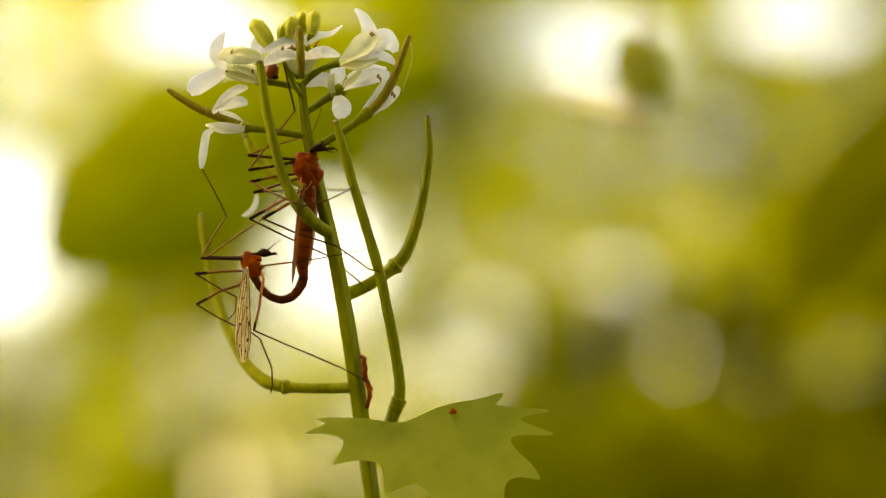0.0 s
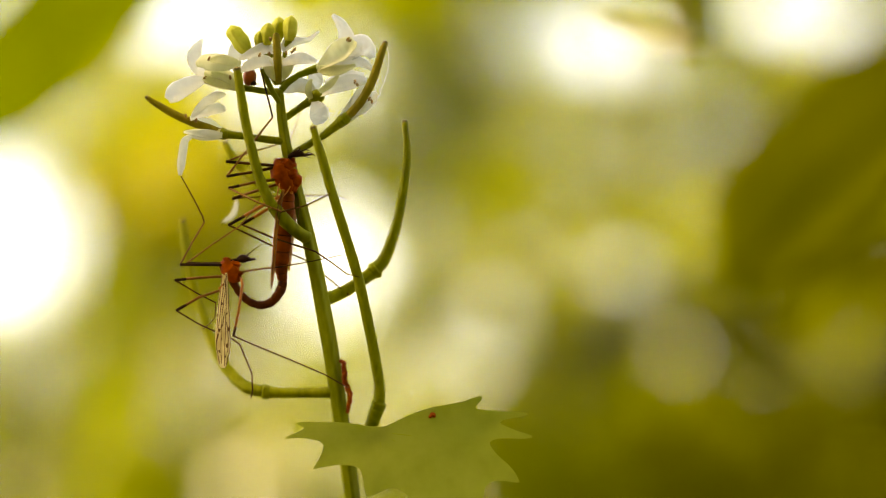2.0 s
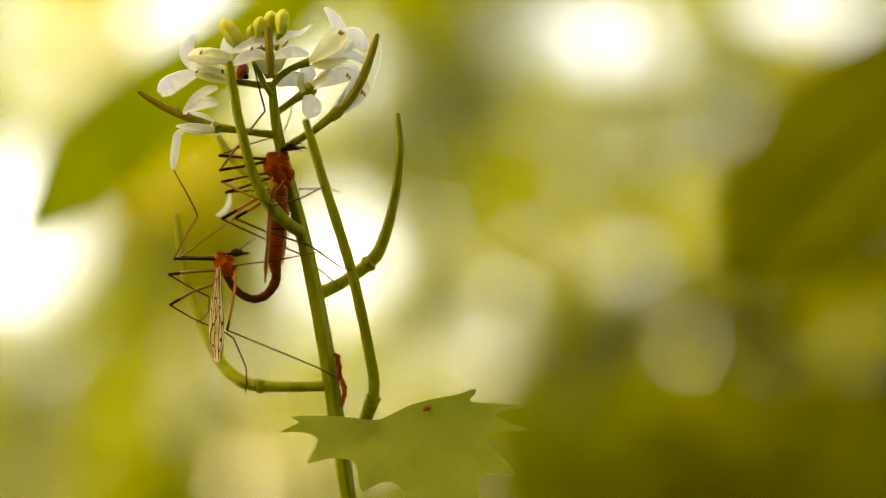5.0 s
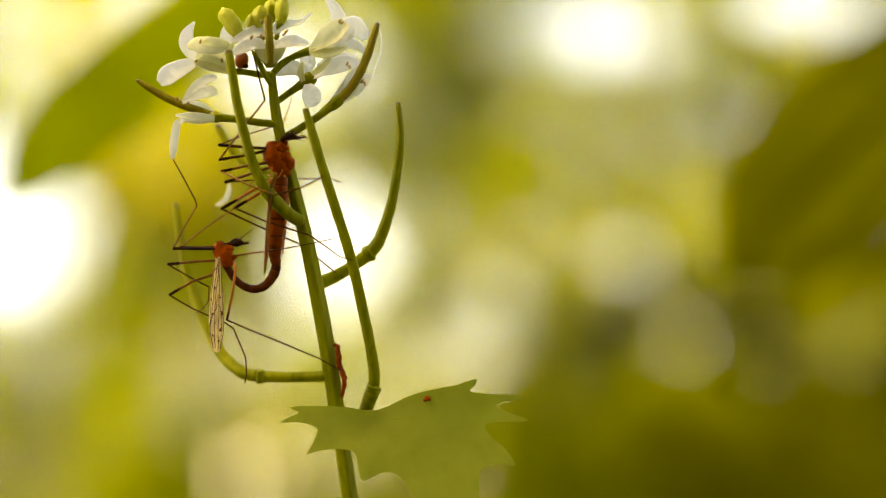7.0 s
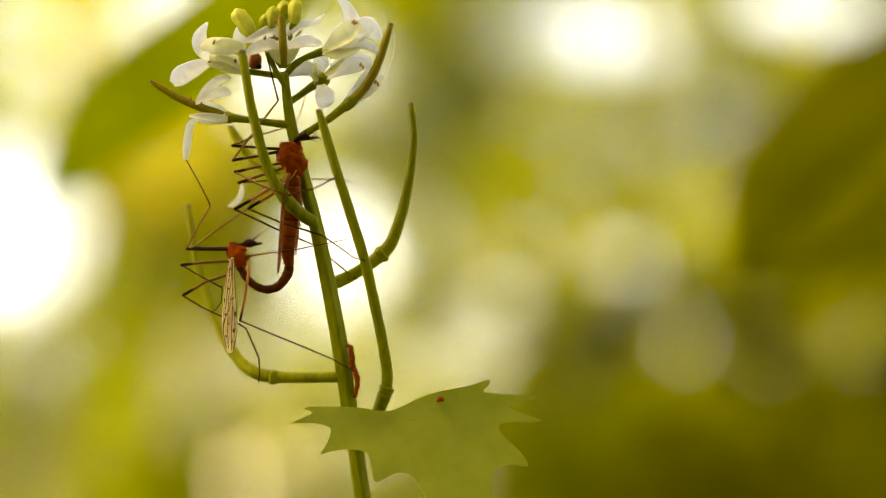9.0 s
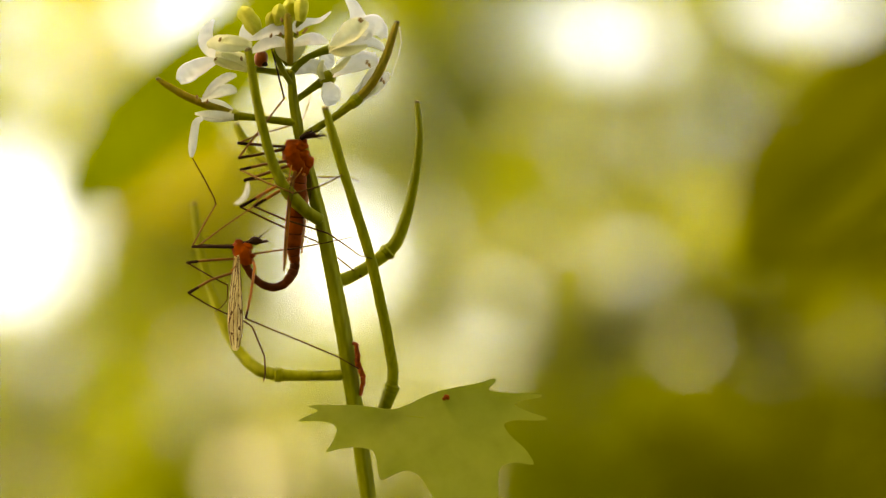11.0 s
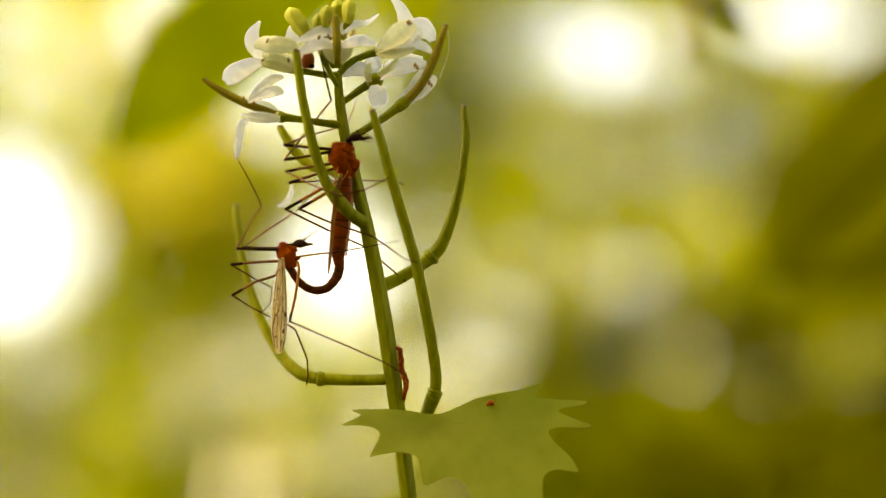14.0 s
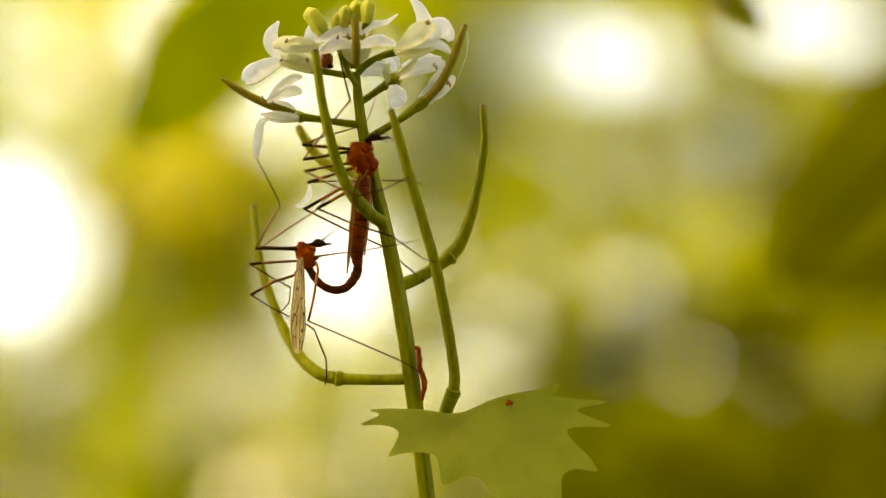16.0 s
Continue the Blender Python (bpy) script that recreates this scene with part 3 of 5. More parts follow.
    stalk([(-20.13, -0.26, 19.96, 0.54), (-18.92, 0.22, 20.83, 0.5), (-17.47, -0.41, 21.77, 0.54), (-15.85, -1.05, 22.71, 0.74)])
    stalk([(-20.64, -2.12, 22.29, 0.41), (-21.57, -2.8, 23.87, 0.41), (-22.25, -3.49, 25.44, 0.41), (-22.97, -3.61, 26.9, 0.33)])

    def flower(heart, heart_mat, petals, sepals, anthers, label="", faded=False, cream=()):
        """heart: the cup as a tube; petals, sepals: blades; anthers: places."""
        bm = bmesh.new()
        tube(bm, heart, 4, 12, 0.08, 0.06)
        f = part("flower", bm, heart_mat, plant, label)
        for k, (points, cup, notch) in enumerate(petals):
            bm = bmesh.new()
            blade(bm, points, cup, (0.15, -1, 0.35), 0.07, 6, 12, 0.16, notch)
            part("petal", bm, THIN_PETAL if faded else CREAM_PETAL if k in cream else PETAL, f, "cream-tinted petal" if k in cream else "")
        for points in sepals:
            bm = bmesh.new()
            blade(bm, points, 0.5, (0, -1, 0.1), 0.2, 4, 6, 0.1)
            part("sepal", bm, PALE_SEPAL if faded else SEPAL, f, "pale withered sepal" if faded else "cream-green sepal")
        for x, y, z in anthers:
            bm = bmesh.new()
            ball(bm, (x, y, z), (0.2, 0.18, 0.36), 25 + 40 * math.sin(x * 3), 0.3, 2)
            part("anther", bm, ANTHER, f, "brown pollen-dusted anther")
        return f

    # upper flower beside the tall front pod, half closed
    flower([(-27.07, -1.2, 24.59, 0.58), (-28.32, -1.79, 24.95, 0.74), (-29.9, -2.37, 25.3, 0.74), (-31.31, -2.95, 25.66, 0.57)], SEPAL,
           [([(-31.22, -2.4, 25.63, 0.41), (-32.63, -2.91, 25.17, 1.07), (-34.45, -3.39, 24.22, 1.47), (-35.85, -3.31, 23.33, 1.39), (-36.76, -3.25, 22.52, 0.57)], 0.25, 0.2),
            ([(-30.68, -1.35, 26.31, 0.58), (-32.15, -0.85, 27.02, 1.07), (-33.11, -0.42, 28.47, 1.16), (-33, 0, 30.1, 0.91), (-31.99, -0.14, 31.82, 0.17)], 0.3, 0.0),
            ([(-25.93, -4.26, 27.77, 0.5), (-27.67, -4.84, 28.0, 1.2), (-29.62, -4.86, 28.2, 1.4), (-31.31, -4.3, 28.26, 1.25), (-32.53, -3.7, 27.85, 0.5)], -0.5, 0.0),
            ([(-26.35, -2.6, 25.9, 0.4), (-27.9, -2.9, 26.2, 0.85), (-29.6, -3.0, 26.5, 1.0), (-31.4, -2.9, 26.7, 0.5)], -0.4, 0.0),
            ([(-27.87, 0.15, 28.29, 0.66), (-27.34, 0.58, 29.83, 1), (-26.75, 0.5, 30.82, 1), (-26.3, 0.98, 31.71, 0.33)], 0.2, 0.0)],
           [[(-27.22, -2.86, 24.52, 0.41), (-28.8, -3.44, 24.79, 0.65), (-30.37, -4.03, 25.22, 0.57), (-31.5, -4.06, 25.63, 0.24)], [(-26.97, -2.89, 24.84, 0.33), (-28.08, -4.05, 25.55, 0.57), (-29.3, -4.1, 26.03, 0.49), (-30.35, -4.12, 26.36, 0.24)],
            [(-26.31, -5.35, 27.69, 0.41), (-27.47, -5.92, 27.87, 0.73), (-28.84, -5.94, 28.11, 0.65), (-30.21, -5.38, 28.09, 0.24)]],
           [(-27.5, -4.07, 25.71), (-31.18, -4.07, 25.71), (-30.37, -5.4, 28.34)], "half-closed white flower with four petals", cream=(2, 3))
    # spent flower round the foot of the side pod
    flower([(-28.21, -2.83, 17.55, 0.57), (-29.44, -2.85, 17.79, 0.66), (-30.83, -2.88, 18.2, 0.49)], SEPAL,
           [([(-32.96, -4.15, 20.15, 0.33), (-31.82, -4.81, 21.32, 0.57), (-30.59, -4.89, 22.29, 0.73), (-29.2, -4.95, 23.02, 0.65), (-28.2, -4.42, 23.31, 0.24)], 0.3, 0.0),
            ([(-33.29, -4.12, 19.75, 0.33), (-31.91, -4.73, 20.35, 0.65), (-30.37, -5.32, 20.87, 0.89), (-28.99, -5.34, 21.11, 0.81), (-28.16, -4.79, 21.08, 0.33)], 0.3, 0.0),
            ([(-33.37, -2.26, 17.34, 0.33), (-34.36, -2.2, 16.69, 0.58), (-34.79, -2.05, 14.89, 0.62), (-35.06, -1.9, 13.09, 0.58), (-35.24, -1.79, 11.69, 0.25)], 0.3, 0.0)],
           [[(-28.75, -3.92, 17.31, 0.41), (-30.31, -4.48, 17.44, 0.65), (-32.26, -4.5, 17.68, 0.57), (-34.29, -3.96, 17.88, 0.16)], [(-29.07, -3.9, 17.07, 0.33), (-30.54, -3.9, 17.07, 0.49), (-32.01, -3.9, 17.15, 0.49), (-33.48, -3.92, 17.31, 0.16)],
            [(-28.99, -1.76, 18.03, 0.33), (-30.46, -1.85, 19.02, 0.66), (-31.85, -1.88, 19.43, 0.66), (-33.08, -1.91, 19.83, 0.25)]],
           [(-32.34, -5.21, 19.5), (-33.87, -4.71, 20.19)], "spent white flower with drooping petals", True)
    # open flower round the young central pod
    f = flower([(-20.62, -2.39, 25.55, 0.49), (-20.61, -2.47, 26.53, 0.99), (-20.6, -2.57, 27.66, 1.31), (-20.6, -2.64, 28.48, 1.23)], SEPAL,
           [([(-21.13, -2.17, 29.52, 0.41), (-22.28, -2.22, 30.09, 0.9), (-23.63, -2.73, 29.62, 0.9), (-24.97, -3.23, 28.99, 0.66), (-26.53, -3.19, 28.42, 0.16)], 0.25, 0.0),
            ([(-21.09, -3.68, 27.71, 0.41), (-22.35, -4.26, 27.97, 0.9), (-23.76, -4.79, 27.67, 0.98), (-24.99, -4.74, 27.11, 0.73), (-25.97, -4.69, 26.54, 0.24)], 0.3, 0.1),
            ([(-20.06, -2.18, 29.68, 0.41), (-19.23, -2.27, 30.74, 0.9), (-17.91, -2.3, 31.06, 0.66), (-16.24, -2.87, 31.24, 0.41), (-14.59, -2.97, 32.46, 0.12)], 0.25, 0.0),
            ([(-19.94, -3.68, 27.71, 0.41), (-18.68, -4.27, 28.05, 0.82), (-17.25, -4.84, 28.24, 0.98), (-15.95, -4.82, 28.07, 0.73), (-14.81, -4.8, 27.83, 0.24)], 0.3, 0.1)],
           [[(-20.74, -2.94, 25.49, 0.41), (-21.59, -3.57, 26.41, 0.74), (-22.23, -3.68, 27.71, 0.65), (-22.72, -3.75, 28.52, 0.25)], [(-20.33, -2.94, 25.49, 0.41), (-19.46, -3.57, 26.41, 0.74), (-18.8, -3.67, 27.55, 0.65), (-18.3, -3.75, 28.52, 0.25)], [(-20.49, -4.03, 25.3, 0.41), (-20.44, -4.67, 26.3, 0.65), (-20.43, -4.75, 27.27, 0.57), (-20.42, -4.82, 28.07, 0.24)]],
           [(-23.05, -5.44, 28.82), (-21.67, -5.45, 28.98), (-21.54, -5.08, 31.13), (-19.24, -5.46, 29.06), (-18.34, -5.47, 29.22), (-18.06, -4.96, 29.69)], "open white four-petalled flower")
    bm = bmesh.new()
    tube(bm, [(-20.49, -4.01, 25.06, 0.49), (-20.44, -4.65, 25.98, 0.53), (-20.46, -5.35, 27.69, 0.61), (-20.53, -5.52, 29.7, 0.61), (-20.6, -5.65, 31.31, 0.53), (-20.6, -5.69, 31.79, 0.45)], 5, 12, 0.04, 0.04)
    part("young_pod", bm, POD_BROWN, f, "young olive-brown pod")
    # right upper flower, a wide bell
    # its second petal is cream to paint the shade of the backlit bell
    flower([(-14.87, -0.87, 27.27, 0.58), (-13.93, -1.46, 27.7, 0.91), (-12.83, -2.07, 28.29, 1.15), (-11.84, -2.11, 28.86, 1.07)], SEPAL,
           [([(-10.76, -0.53, 29.87, 0.99), (-10.77, -0.1, 31.41, 1.24), (-11.21, 0.33, 32.87, 1), (-11.95, 0.22, 34.19, 0.75), (-12.94, 0.13, 35.25, 0.25)], 0.3, 0.0),
            ([(-14.58, -3.08, 27.2, 0.49), (-13.05, -4.27, 28.13, 1.14), (-11.58, -4.36, 29.18, 1.63), (-10.27, -4.45, 30.23, 1.3), (-9.47, -3.95, 30.95, 0.49)], 0.5, 0.0),
            ([(-10.97, -3.21, 28.74, 0.98), (-9.64, -3.85, 29.65, 1.63), (-8.41, -3.89, 30.14, 1.63), (-7.45, -3.28, 29.55, 1.15), (-6.88, -3.19, 28.42, 0.41)], 0.35, 0.25),
            ([(-13.44, -3.07, 27.04, 0.49), (-11.34, -4.22, 27.57, 0.9), (-9.46, -4.25, 27.89, 0.9), (-7.83, -4.21, 27.41, 0.65), (-6.95, -3.6, 26.74, 0.25)], 0.3, 0.0)],
           [[(-14.75, -3.06, 26.96, 0.49), (-12.97, -4.14, 26.52, 0.82), (-11.32, -4.7, 26.62, 0.73), (-9.28, -4.75, 27.27, 0.24)]],
           [(-10.3, -5.62, 30.99), (-10.08, -5.05, 30.81)], "broad white bell-shaped flower", cream=(1,))
    # right lower flower, seen from below
    flower([(-15.85, -1.05, 22.71, 0.74), (-15.29, -2.17, 22.86, 1.07), (-14.6, -2.75, 23.22, 0.9)], STEM,
           [([(-15.31, -3.22, 22.19, 0.49), (-14.96, -3.7, 21.33, 1.14), (-14.72, -3.62, 20.44, 1.47), (-14.72, -3.55, 19.55, 1.14), (-14.75, -2.95, 18.94, 0.41)], 0.2, 0.1),
            ([(-15.65, -1.65, 23.31, 0.66), (-16.67, -1.18, 24.35, 1.16), (-18.03, -0.66, 24.73, 1.16), (-19.19, -0.63, 24.4, 0.91), (-20.18, -0.59, 23.91, 0.33)], 0.25, 0.0),
            ([(-14.93, -2.75, 23.22, 0.49), (-13.26, -3.37, 23.98, 0.9), (-11.35, -3.97, 24.57, 1.22), (-9.47, -4.01, 25.06, 1.22), (-7.69, -3.46, 25.11, 0.49)], 0.3, 0.1),
            ([(-15.75, -0.04, 23.96, 0.66), (-15.61, 0.41, 25.16, 1.08), (-15.27, 0.33, 26.15, 1.16), (-14.77, 0.27, 26.89, 0.5)], 0.3, 0.0),
            ([(-14, -0.12, 24.94, 0.5), (-11.12, 0.34, 26.07, 1.16), (-8.3, 0.33, 26.23, 0.5)], 0.2, 0.0)],
           [[(-15.88, -3.26, 22.68, 0.33), (-16.17, -3.89, 23.6, 0.49), (-16.08, -3.97, 24.57, 0.41), (-15.67, -4.04, 25.38, 0.16)], [(-14.54, -3.89, 23.6, 0.33), (-13.2, -4.51, 24.36, 0.49), (-12.38, -4.58, 25.17, 0.41), (-11.73, -4.63, 25.81, 0.16)]],
           [(-9.33, -5.66, 24.82), (-9, -5.62, 24.42)], "white flower seen from below")
    # remains of a flower round the right pod's foot
    flower([(-11.8, -2.95, 19.02, 0.66), (-11.15, -2.99, 19.51, 0.9), (-10.49, -3.04, 20.08, 0.74)], STEM,
           [([(-11, -2.5, 20.28, 0.25), (-10.18, -2.61, 21.59, 0.49), (-9.19, -2.74, 23.05, 0.57), (-8.04, -2.85, 24.35, 0.49), (-7.05, -2.93, 25.33, 0.16)], 0.3, 0.0),
            ([(-9.87, -1.94, 20.16, 0.41), (-8.74, -1.46, 21.02, 0.74), (-7.58, -1.57, 22.33, 0.91), (-6.76, -1.64, 23.15, 0.74), (-6.26, -1.66, 23.48, 0.25)], 0.3, 0.0)],
           [[(-11.83, -2.46, 19.79, 0.25), (-11.08, -2.55, 20.77, 0.33), (-10.42, -2.63, 21.75, 0.29), (-9.93, -2.7, 22.56, 0.12)], [(-10.33, -2.99, 19.42, 0.25), (-9.18, -3.07, 20.4, 0.37), (-8.11, -3.15, 21.38, 0.33), (-7.21, -3.22, 22.19, 0.12)]],
           [(-7.04, -3.22, 22.19), (-7.35, -3.8, 22.47)], "withered white flower", True)

    # flower buds on top
    def bud(points):
        bm = bmesh.new()
        tube(bm, [r[:3] + (r[3] * 1.22,) for r in points], 5, 24, 0.11, 0.12)
        b = part("flower_bud", bm, BUD, plant, "plump yellow-green flower bud")
        bm = bmesh.new()
        x, y, z, r = points[0]
        tube(bm, [(points[0][0], points[0][1], points[0][2], 0.5), (0.6 * x + 0.4 * ((-20.64, -2.08, 28.46))[0], y + 0.5, z - 1.2, 0.35), (0.15 * x + 0.85 * ((-20.59, -1.77, 24.79))[0], 0.5, ((-20.58, -1.81, 25.19))[2], 0.4)], 4, 8)
        part("bud_stalk", bm, STEM, b)

    bud([(-25.16, -2.17, 29.52, 0.58), (-25.73, -2.25, 30.49, 0.95), (-26.46, -2.35, 31.71, 1.0), (-27.19, -2.43, 32.69, 0.9), (-27.43, -2.48, 33.18, 0.55)])
    bud([(-23.54, -1.69, 30.4, 0.41), (-23.53, -1.75, 31.21, 0.56), (-23.45, -1.82, 32.03, 0.5), (-23.36, -1.87, 32.6, 0.2)])
    bud([(-22.51, -1.74, 30.75, 0.55), (-22.34, -1.84, 31.89, 0.78), (-22.17, -1.93, 32.95, 0.74), (-22.08, -1.97, 33.64, 0.4)])
    bud([(-20.96, -1.25, 31.47, 0.6), (-20.79, -1.34, 32.61, 0.84), (-20.62, -1.44, 33.83, 0.8), (-20.61, -1.5, 34.49, 0.45)])
    bud([(-19.06, -2.32, 31.31, 0.55), (-18.91, -2.43, 32.61, 0.82), (-18.74, -2.54, 33.91, 0.78), (-18.65, -2.59, 34.56, 0.42)])

    # a petal shed on a side stalk
    bm = bmesh.new()
    blade(bm, [(-28.01, 6.22, 8.23, 0.17), (-28.11, 6.31, 7.13, 0.38), (-28.54, 6.4, 6.03, 0.42), (-29.4, 6.46, 5.27, 0.34), (-30.16, 6.48, 5.01, 0.13)], 0.4, (0.2, -1, 0.2), 0.14, 5, 8, 0.3)
    part("petal", bm, SHED_PETAL, plant, "small curled clear petal hanging loose")
    return plant


def leaf_bend(x, z):
    """How far away the leaf lies at a place across and up; it droops towards the eye."""
    s = (x - -3.65) / 20.0
    t = (-24.79 - z) / 12.0
    return 2.32 + LEAF_W - 1.5 * (t + math.sqrt(t * t + 0.4)) + 1.2 * s * s + 0.4 * noise.noise(Vector((x * 0.12, z * 0.16, 3)))


def on_leaf(x, z, lift=0.0):
    w = leaf_bend(x, z) + lift
    return (x * (1 + w / 261), w, z * (1 + w / 261))


LEAF_W = -5.0


def leaf_blade(plant):
    """The broad toothed leaf: its rim, filled and bent, with raised veins and a stalk."""
    from mathutils.geometry import delaunay_2d_cdt
    upper = [(-19.0, -24.9), (-17.4, -24.7), (-14.9, -24.7), (-11.6, -24.8), (-9.0, -25.1), (-7.9, -25.4), (-5.6, -25.4), (-3.3, -24.4), (-1.2, -23.4), (0.8, -22.8), (3.3, -22.3), (5.8, -21.9), (7.1, -21.5), (8.3, -21.0), (9.0, -21.1), (8.6, -21.9), (7.5, -22.8), (9.1, -23.1), (11.6, -23.3), (14.1, -23.4), (15.9, -23.6), (15.1, -24.0), (13.3, -24.3), (12.0, -24.5), (11.1, -25.0), (12.5, -25.6), (14.1, -26.3), (15.8, -26.8), (16.5, -27.2), (14.9, -27.4), (13.3, -27.3), (11.6, -27.2), (10.4, -27.5)]
    lower = [(9.7, -27.8), (10.1, -28.6), (10.8, -29.5), (11.6, -30.3), (12.7, -31.2), (13.7, -32.5), (14.4, -33.9), (13.3, -33.8), (12.0, -33.5), (10.8, -33.5), (9.8, -33.8), (9.1, -34.6), (9.0, -36.0), (9.1, -38.1), (7.9, -41.0), (5.0, -43.5), (2.1, -42.7), (-0.4, -38.9), (-2.3, -35.6), (-3.3, -34.8), (-4.6, -34.5), (-5.8, -34.9), (-7.1, -35.6), (-8.1, -36.1), (-8.5, -35.6), (-8.7, -33.5), (-9.1, -31.7), (-10.1, -31.2), (-11.8, -31.0), (-13.7, -31.2), (-15.1, -31.5), (-16.5, -31.9), (-15.9, -31.2), (-15.3, -30.2), (-14.8, -29.1), (-14.5, -28.3), (-14.9, -27.7), (-15.8, -27.3), (-17.4, -27.1), (-19.1, -27.1), (-20.5, -27.2), (-19.5, -26.6), (-18.3, -26.1), (-17.1, -25.6), (-18.1, -25.2)]
    rim = upper + lower
    pts = [Vector(p) for p in rim]
    fine = []
    for a, b in zip(pts, pts[1:] + pts[:1]):
        n = max(1, int((b - a).length / 0.35))
        fine += [a.lerp(b, k / n) for k in range(n)]
    for _ in range(2):
        fine = [0.25 * fine[i - 1] + 0.5 * fine[i] + 0.25 * fine[(i + 1) % len(fine)] for i in range(len(fine))]
    edge = [(i, (i + 1) % len(fine)) for i in range(len(fine))]
    inside = [Vector((x * 1.0 + 0.2 * math.sin(z * 7), z * 1.0)) for x in range(-24, 20) for z in range(-52, -18)]
    vs, _, fs, *_ = delaunay_2d_cdt(fine + inside, edge, [], 1, 1e-4)
    bm = bmesh.new()
    vv = [bm.verts.new(place(on_leaf(v.x, v.y))) for v in vs]
    for f in fs:
        bm.faces.new([vv[i] for i in f])
    bmesh.ops.delete(bm, geom=[v for v in bm.verts if not v.link_faces], context='VERTS')
    leaf = part("leaf", bm, LEAF, plant, "broad toothed heart-shaped green leaf")
    solid = leaf.modifiers.new("thickness", 'SOLIDIFY')
    solid.thickness = 0.00012
    split = leaf.modifiers.new("crisp rim", 'EDGE_SPLIT')
    split.split_angle = radians(50)
    for points in ([(-6.5, -26.2, 0.06), (-2.0, -28.9, 0.084), (3.8, -33.9, 0.06), (6.3, -39.7, 0.036)], [(-6.5, -26.2, 0.084), (1.3, -27.1, 0.072), (8.0, -27.3, 0.048), (13.8, -27.3, 0.024)], [(-6.4, -26.0, 0.084), (-0.3, -25.2, 0.06), (6.3, -24.0, 0.042), (12.5, -23.9, 0.024)], [(-6.5, -26.2, 0.084), (-11.9, -26.9, 0.06), (-15.3, -27.4, 0.03)], [(-6.5, -26.4, 0.084), (-10.3, -28.9, 0.06), (-14.3, -30.8, 0.03)], [(-6.5, -26.4, 0.084), (-5.7, -30.6, 0.06), (-5.1, -33.9, 0.03)]):
        bm = bmesh.new()
        rows = [(*on_leaf(x, z, 0.06), r) for x, z, r in points]
        tube(bm, rows, 6, 6)
        part("vein", bm, LEAF_VEIN, leaf)
    bm = bmesh.new()
    tube(bm, [(-10.70, 2.66 + 0.5, -28.93, 0.5), (*on_leaf(-8.62, -28.93, 1.2), 0.6), (*on_leaf(-6.55, -27.11, 0.7), 0.6), (*on_leaf(-5.72, -26.12, 0.3), 0.4)], 5, 10)
    part("leaf_stalk", bm, STEM, leaf)
    return leaf


plant = mustard_plant()
leaf_blade(plant)

# ---------------------------------------------------------------- the two crane flies


def leg(fly, name_label, femur, tibia, tarsus, mats=None):
    mats = mats or (LEG_BROWN, LEG_BROWN, LEG_DARK)
    bm = bmesh.new()
    tube(bm, femur, 1, 8)
    l = part("leg", bm, mats[0], fly, name_label)
    knee = femur[-1]
    bm = bmesh.new()
    tube(bm, [femur[-2], knee] if len(femur) == 2 else [tuple(0.55 * a + 0.45 * b for a, b in zip(knee, femur[-2]))[:3] + (knee[3] * 1.1,), knee[:3] + (knee[3] * 1.15,)], 3, 7)
    part("knee", bm, BLACK, l, "black knee")
    for nm, pts, mat in (("tibia", tibia, mats[1]), ("tarsus", tarsus, mats[2])):
        if pts:
            bm = bmesh.new()
            tube(bm, pts, 1, 7)
            part(nm, bm, mat, l)


def wing(fly, outline, veins, mat, lean, label, spots=()):
    bm = bmesh.new()
    blade(bm, outline, 0.12, lean, 0.05, 6, 8, 0.1)
    w = part("wing", bm, mat, fly, label)
    for v in veins:
        bm = bmesh.new()
        tube(bm, [(x + 0.1 * noise.noise(Vector((x * 3, z * 0.6, 0))), y, z, r * (0.75 + 0.4 * noise.noise(Vector((z * 0.9, x, 1))))) for x, y, z, r in spline(v, 5)], 1, 5)
        part("wing_vein", bm, VEIN, w)
    for x, y, z, r in spots:
        bm = bmesh.new()
        ball(bm, (x, y, z), (r * 0.9, 0.06, r * (1.2 + 0.8 * abs(math.sin(x * 9)))), 20 * math.sin(z * 5), 0.5, 2)
        part("wing_spot", bm, VEIN, w, "dark wing spot")


def segments(fly, points, count, mat, parent_label, band=None):
    """An abdomen of overlapping rings, with a dark band at each joint where the band's material is given."""
    rows = spline(points, 12)
    n = len(rows) - 1
    first = None
    for k in range(count):
        a, b = int(n * k / count), int(n * (k + 1) / count)
        b = min(n, b + 1)
        seg = rows[a:b + 1]
        swell = [tuple(r[:3]) + (r[3] * (0.90 + 0.16 * math.sin(math.pi * min(1, i / (len(seg) - 1) * 0.9 + 0.05))),) for i, r in enumerate(seg)]
        bm = bmesh.new()
        tube(bm, swell, 2, 14, 0.0, 0.05)
        if first is None:
            first = part("abdomen", bm, mat, fly, parent_label)
        else:
            part("abdomen_ring", bm, mat, first)
            if band:
                bm = bmesh.new()
                tube(bm, [(x, y, z, r * (1.02 if i == 1 else 0.9)) for i, (x, y, z, r) in enumerate(rows[a - 1:a + 2])], 2, 14, 0.0, 0.12)
                part("abdomen_band", bm, band, first, "dark band between the rings")


